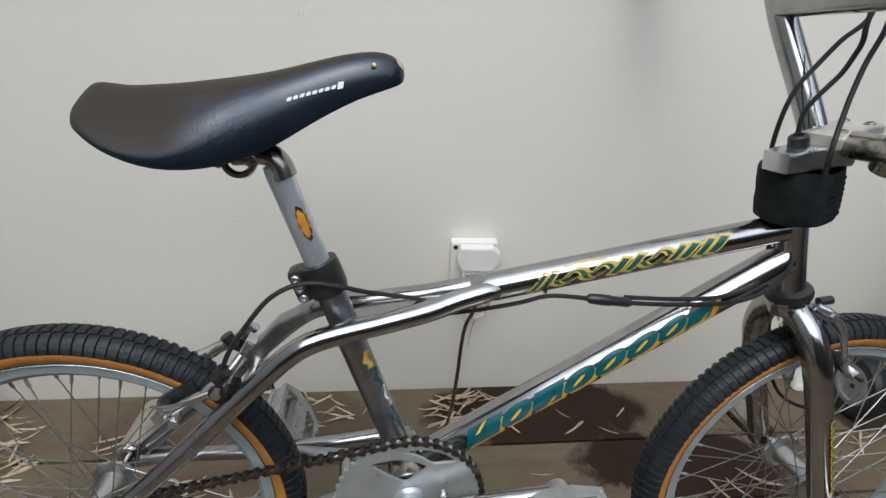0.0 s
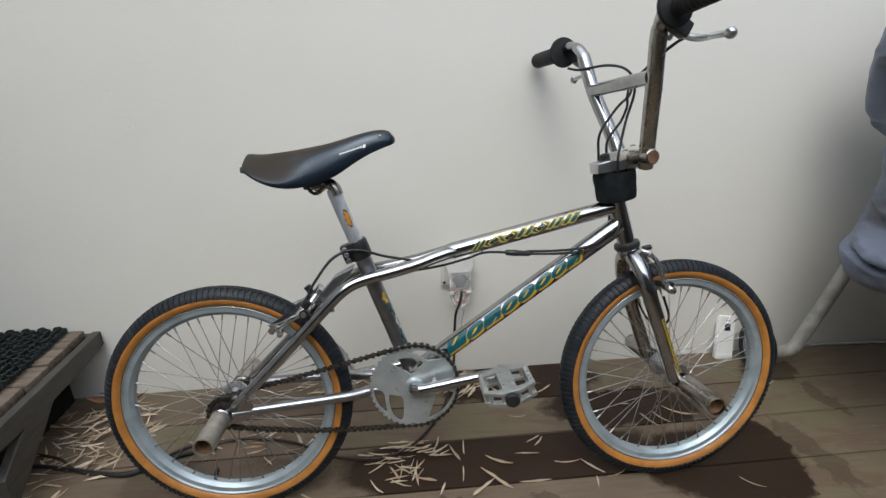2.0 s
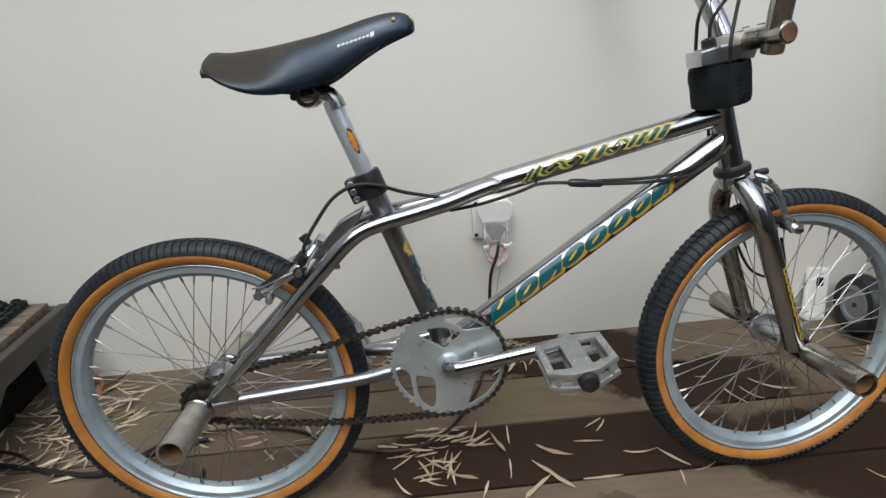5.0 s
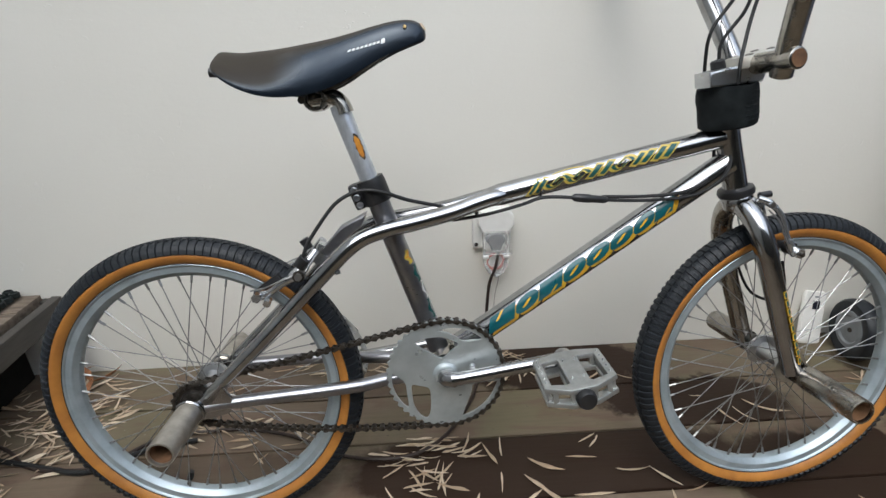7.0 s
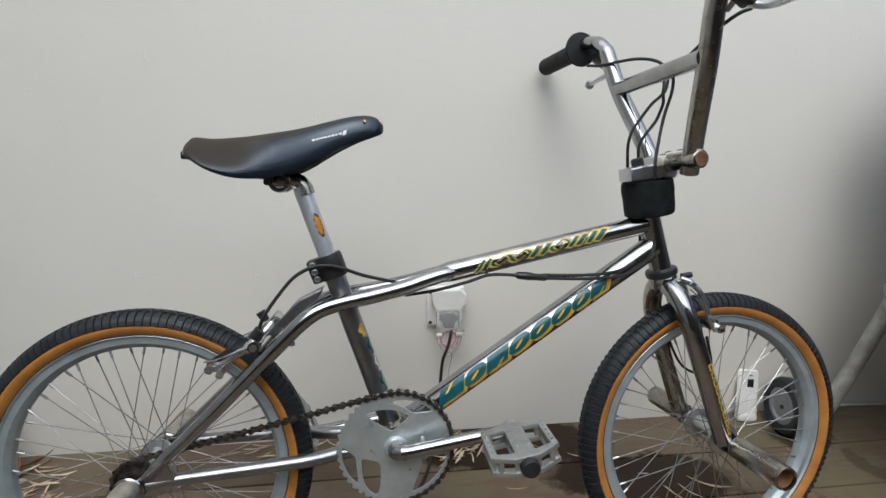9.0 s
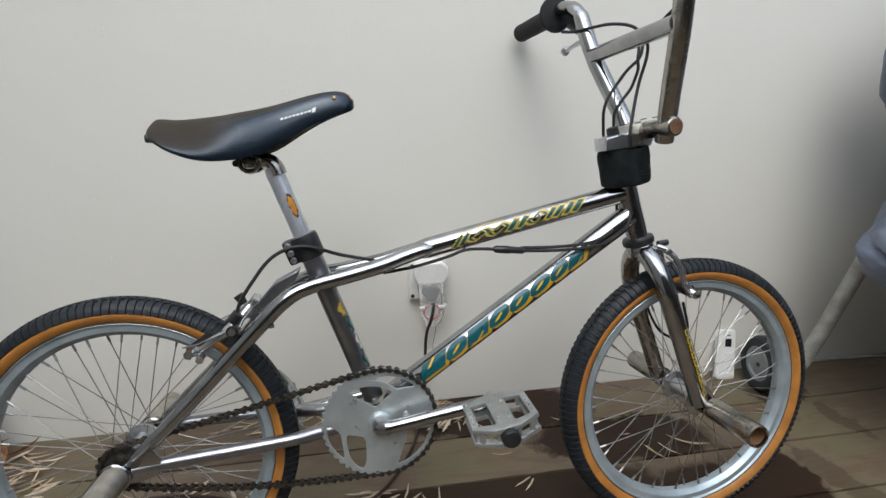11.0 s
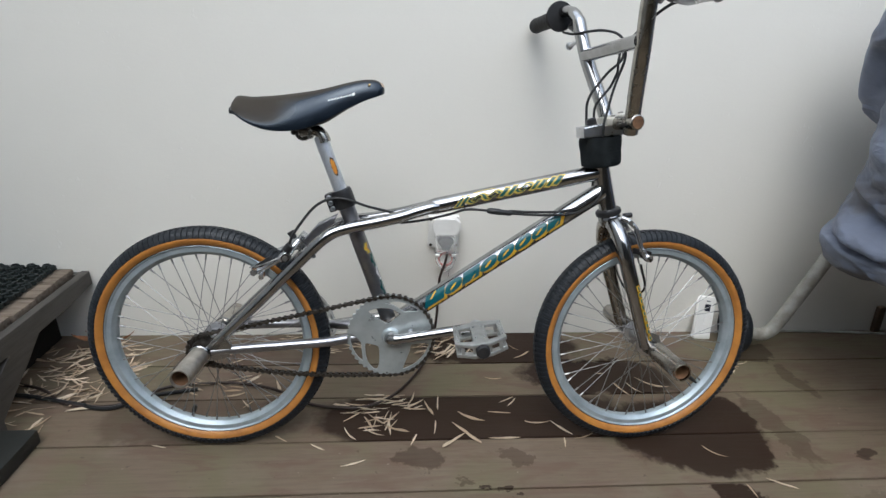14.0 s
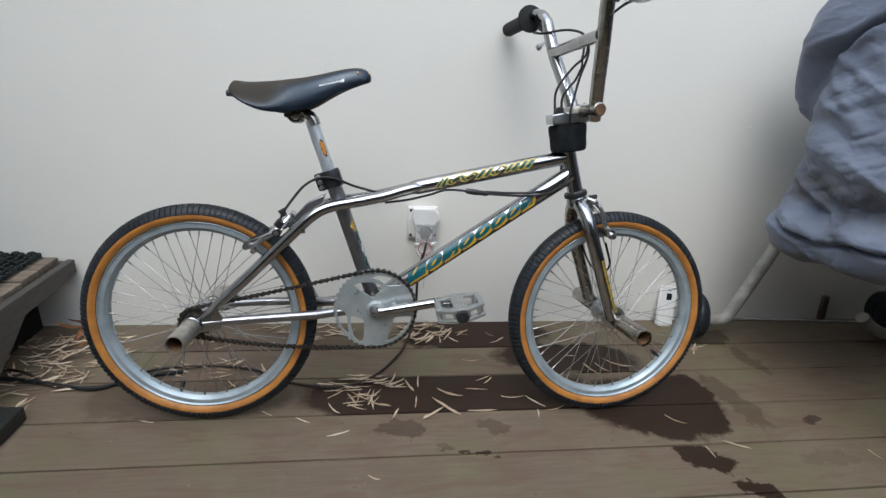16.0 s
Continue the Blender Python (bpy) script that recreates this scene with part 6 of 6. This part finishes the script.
def door_mat():
    """Rubber ring mat: rows of small raised loops."""
    o = thing("door_mat", Matrix.Translation((-1.330, -0.205, 0.2260)), "black rubber ring doormat lying on the step", "doormat")
    part("sheet", block((0.585, 0.372, 0.004), pose(0, 0.002, 0.002), 0.001), MAT_RUBBER, o)
    proto = bmesh.new()
    lathe(proto, [(0.0078, 0.003), (0.0106, 0.003), (0.0104, 0.014), (0.0080, 0.016)], (0, 0, 0), (0, 0, 1), 10, True)
    ring = bpy.data.meshes.new("ring")
    proto.to_mesh(ring)
    proto.free()
    ring.materials.append(MAT_RUBBER)
    far = bmesh.new()
    rnd = random.Random(31)
    for i in range(29):
        for j in range(18):
            m = pose(0.292 - 0.0204 * i, 0.172 - 0.0207 * j + (0.0103 if i % 2 else 0), 0.001 - 0.002 * rnd.random(), rnd.uniform(-9, 9), rnd.uniform(-9, 9), 0)
            if i < 16:
                r = new("ring", ring)
                r.parent = o
                r.matrix_basis = m
            else:
                old = set(far.verts)
                far.from_mesh(ring)
                bmesh.ops.transform(far, matrix=m, verts=[v for v in far.verts if v not in old])
    part("ring_field", far, MAT_RUBBER, o)


def floor_plate():
    bm = block((0.60, 0.52, 0.034), pose(-1.178, -0.697, 0.018), 0.004)
    tagged(link("floor_plate", bm, PLATE), "dark flat rubber threshold plate on the deck", "plate")


def small_trim():
    tagged(link("trim", bar([(1.13, -0.007, 0.004), (1.35, -0.018, 0.004), (1.62, -0.042, 0.004)], 0.0036, 10), PAINTED_LEG), "pale grey bead along the foot of the wall", "trim", kind="structure")
    tagged(link("timber_block", block((0.022, 0.016, 0.092), pose(1.470, -0.009, 0.047, 0, -5, 0), 0.003), BLOCK_WOOD), "small brown timber block against the wall", "block")


# ---- dry leaves on the deck ----
def leaf_mesh(seed, brown=False):
    rnd = random.Random(seed)
    bm = bmesh.new()
    n, rows = 9, []
    wide, curl, bend = rnd.uniform(0.024, 0.058), rnd.uniform(0.0, 0.10), rnd.choice((-1, 1)) * rnd.uniform(0.0, 0.055)
    fat, kink, twist = rnd.uniform(0.55, 1.5), rnd.uniform(0.3, 0.75), rnd.uniform(-0.22, 0.22) * (rnd.random() < 0.45)
    fold = rnd.uniform(0.15, 0.9)
    for i in range(n + 1):
        t = i / n
        w = wide * math.sin(math.pi * t ** fat) ** 0.6 * (1 + 0.22 * math.sin(11 * t + seed)) + 0.004
        x, y0 = t - 0.5, bend * math.sin(math.pi * t) + twist * max(0.0, t - kink) * 2
        z = curl * (2 * t - 1) ** 2 + 0.01
        rows.append([bm.verts.new((x, y0 - w, z + fold * w)), bm.verts.new((x, y0, z)), bm.verts.new((x, y0 + w, z + fold * w))])
    for p, q in zip(rows, rows[1:]):
        for k in range(2):
            bm.faces.new((p[k], q[k], q[k + 1], p[k + 1]))
    r = bmesh.ops.extrude_face_region(bm, geom=bm.faces[:])
    bmesh.ops.translate(bm, vec=(0, 0, 0.006), verts=[v for v in r["geom"] if isinstance(v, bmesh.types.BMVert)])
    mesh = bpy.data.meshes.new("dry_leaf")
    bm.to_mesh(mesh)
    bm.free()
    for f in mesh.polygons:
        f.use_smooth = True
    mesh.materials.append(LEAF_BROWN if brown else LEAF)
    return mesh


LEAVES = [leaf_mesh(k) for k in range(16)]


def leaf(x, y, z, size, turn, k, tip=0.0, roll=0.0, group="dry leaves on the deck"):
    ob = new("dry_leaf", LEAVES[k % 16])
    ob.matrix_basis = Matrix.Translation((x, y, z)) @ Euler((radians(roll), radians(tip), radians(turn))).to_matrix().to_4x4() @ Matrix.Scale(size, 4)
    return tagged(ob, "narrow straw-coloured dry leaf lying on the deck", "leaf", group)


PLACED = [
    (-0.012, -0.353, 0.059, -68), (0.012, -0.336, 0.053, -94), (0.09, -0.389, 0.072, -28), (0.162, -0.374, 0.059, -6), (0.0, -0.418, 0.047, -99), (0.08, -0.436, 0.091, -35),
    (0.042, -0.467, 0.071, 38), (0.162, -0.458, 0.075, 0), (0.249, -0.41, 0.064, -1), (0.304, -0.43, 0.065, -49), (0.2, -0.335, 0.042, 46), (0.188, -0.326, 0.047, 28),
    (0.505, -0.292, 0.061, -63), (0.598, -0.269, 0.092, -31), (0.542, -0.288, 0.057, -59), (-0.05, -0.457, 0.039, 67), (0.469, -0.22, 0.028, -8), (0.169, -0.236, 0.048, -4),
    (-0.918, -0.387, 0.06, 56), (-0.899, -0.412, 0.05, 101), (-0.83, -0.336, 0.106, 6), (-0.615, -0.459, 0.036, 0), (-0.352, -0.449, 0.037, -33), (-0.267, -0.474, 0.041, -31),
]
LOOSE = [(0.636, -0.519, 0.055, -40), (-0.182, -0.525, 0.055, 18), (0.66, -0.629, 0.04, 92), (0.735, -0.612, 0.06, -30), (1.05, -0.66, 0.035, -75), (-0.10, -0.66, 0.03, -30), (0.35, -0.46, 0.05, 15), (0.30, -0.475, 0.035, 80)]


def scatter(seed, cx, cy, rx, ry, count, pile, size=(0.045, 0.085), turn=None, heap=None):
    """Leaves strewn over an ellipse; into a heap they go as one mesh's pieces."""
    rnd = random.Random(seed)
    for k in range(count):
        r, a = math.sqrt(rnd.random()), rnd.uniform(0, 2 * math.pi)
        x, y = cx + rx * r * math.cos(a), min(-0.012, cy + ry * r * math.sin(a))
        high = 0.001 + pile * (1 - r) * rnd.random()
        t = rnd.uniform(0, 360) if turn is None else turn + rnd.gauss(0, 30)
        long, kind = 0.80 * rnd.uniform(*size), rnd.randrange(16)
        tip, roll = (rnd.uniform(-9, 9), rnd.uniform(-20, 20)) if pile > 0.006 else (0, 0)
        if heap is None:
            leaf(x, y, high, long, t, kind, tip, roll)
        else:
            heap.append((kind, Matrix.Translation((x, y, high)) @ Euler((radians(roll), radians(tip), radians(t))).to_matrix().to_4x4() @ Matrix.Scale(long, 4)))


def leaf_heap(places):
    verts, faces = [], []
    for kind, m in places:
        base = len(verts)
        verts += [m @ v.co for v in LEAVES[kind].vertices]
        faces += [[base + i for i in f.vertices] for f in LEAVES[kind].polygons]
    mesh = bpy.data.meshes.new("leaf_litter")
    mesh.from_pydata(verts, [], faces)
    mesh.materials.append(LEAF_HEAP)
    tagged(new("leaf_litter", mesh), "drift of straw-coloured dry leaves under the step", "leaf litter", kind="stuff")


def litter():
    for k, (x, y, size, turn) in enumerate(PLACED + LOOSE):
        leaf(x, y, 0.001, size, turn, k)
    for x, y, z, size, turn, tip in ((1.062, -0.275, 0.372, 0.06, 95, 24), (1.058, -0.255, 0.377, 0.045, 80, 12), (1.060, -0.300, 0.366, 0.04, 110, 20)):
        leaf(x, y, z, size, turn, 2, tip, 60, "dry leaves on the cover")
    heap = []
    scatter(1, -0.90, -0.15, 0.12, 0.11, 80, 0.038, turn=25, heap=heap)
    scatter(13, -0.95, -0.31, 0.10, 0.08, 16, 0.010, turn=40)
    scatter(2, -0.93, -0.27, 0.10, 0.06, 18, 0.010)
    scatter(3, -0.135, -0.345, 0.10, 0.055, 30, 0.012, turn=15)
    scatter(4, -0.13, -0.42, 0.08, 0.04, 12, 0.004)
    scatter(5, 0.065, -0.078, 0.11, 0.06, 52, 0.020, turn=15)
    scatter(6, -0.56, -0.245, 0.12, 0.035, 18, 0.008, turn=12)
    scatter(7, -0.60, -0.13, 0.10, 0.03, 8, 0.006)
    scatter(8, -0.33, -0.06, 0.16, 0.05, 26, 0.012, turn=10)
    scatter(9, 0.30, -0.13, 0.10, 0.08, 4, 0.0)
    scatter(10, -1.10, -0.24, 0.12, 0.17, 60, 0.016, heap=heap)
    leaf_heap(heap)
    scatter(11, 0.90, -0.19, 0.06, 0.03, 5, 0.006)
    scatter(12, -0.42, -0.30, 0.10, 0.05, 8, 0.004)
    # a curled brown leaf by the step
    rnd = random.Random(5)
    mesh = leaf_mesh(40, True)
    for k in range(7):
        ob = new("brown_leaf", mesh)
        ob.matrix_basis = Matrix.Translation((-0.93 + rnd.uniform(-0.05, 0.05), -0.07 + rnd.uniform(-0.04, 0.03), 0.01 + 0.03 * rnd.random())) @ Euler((rnd.uniform(-1, 1), rnd.uniform(-0.7, 0.7), rnd.uniform(0, 6))).to_matrix().to_4x4() @ Matrix.Diagonal((0.07, 0.18, 0.09, 1))
        tagged(ob, "curled rust-brown dead leaf beside the step", "leaf", "brown leaves by the step")


def deck_boards():
    edges = [0.0, 0.161, 0.304, 0.456, 0.601] + [0.601 + 0.1467 * k for k in range(1, 21)]
    shared = {}
    for a, b in zip(edges, edges[1:]):
        w = round(b - a - 0.0045, 4)
        if w not in shared:
            bm = block((4.09, w, 0.028), None, 0.0022)
            mesh = bpy.data.meshes.new("board")
            bm.to_mesh(mesh)
            bm.free()
            mesh.materials.append(DECK)
            shared[w] = mesh
        ob = new("board", shared[w])
        ob.parent = FLOOR
        ob.matrix_basis = pose(0.30, -(a + b) / 2, -0.014)


power_outlet()
extension_leads()
handset()
covered_barbecue()
wooden_step()
door_mat()
floor_plate()
small_trim()
litter()
deck_boards()
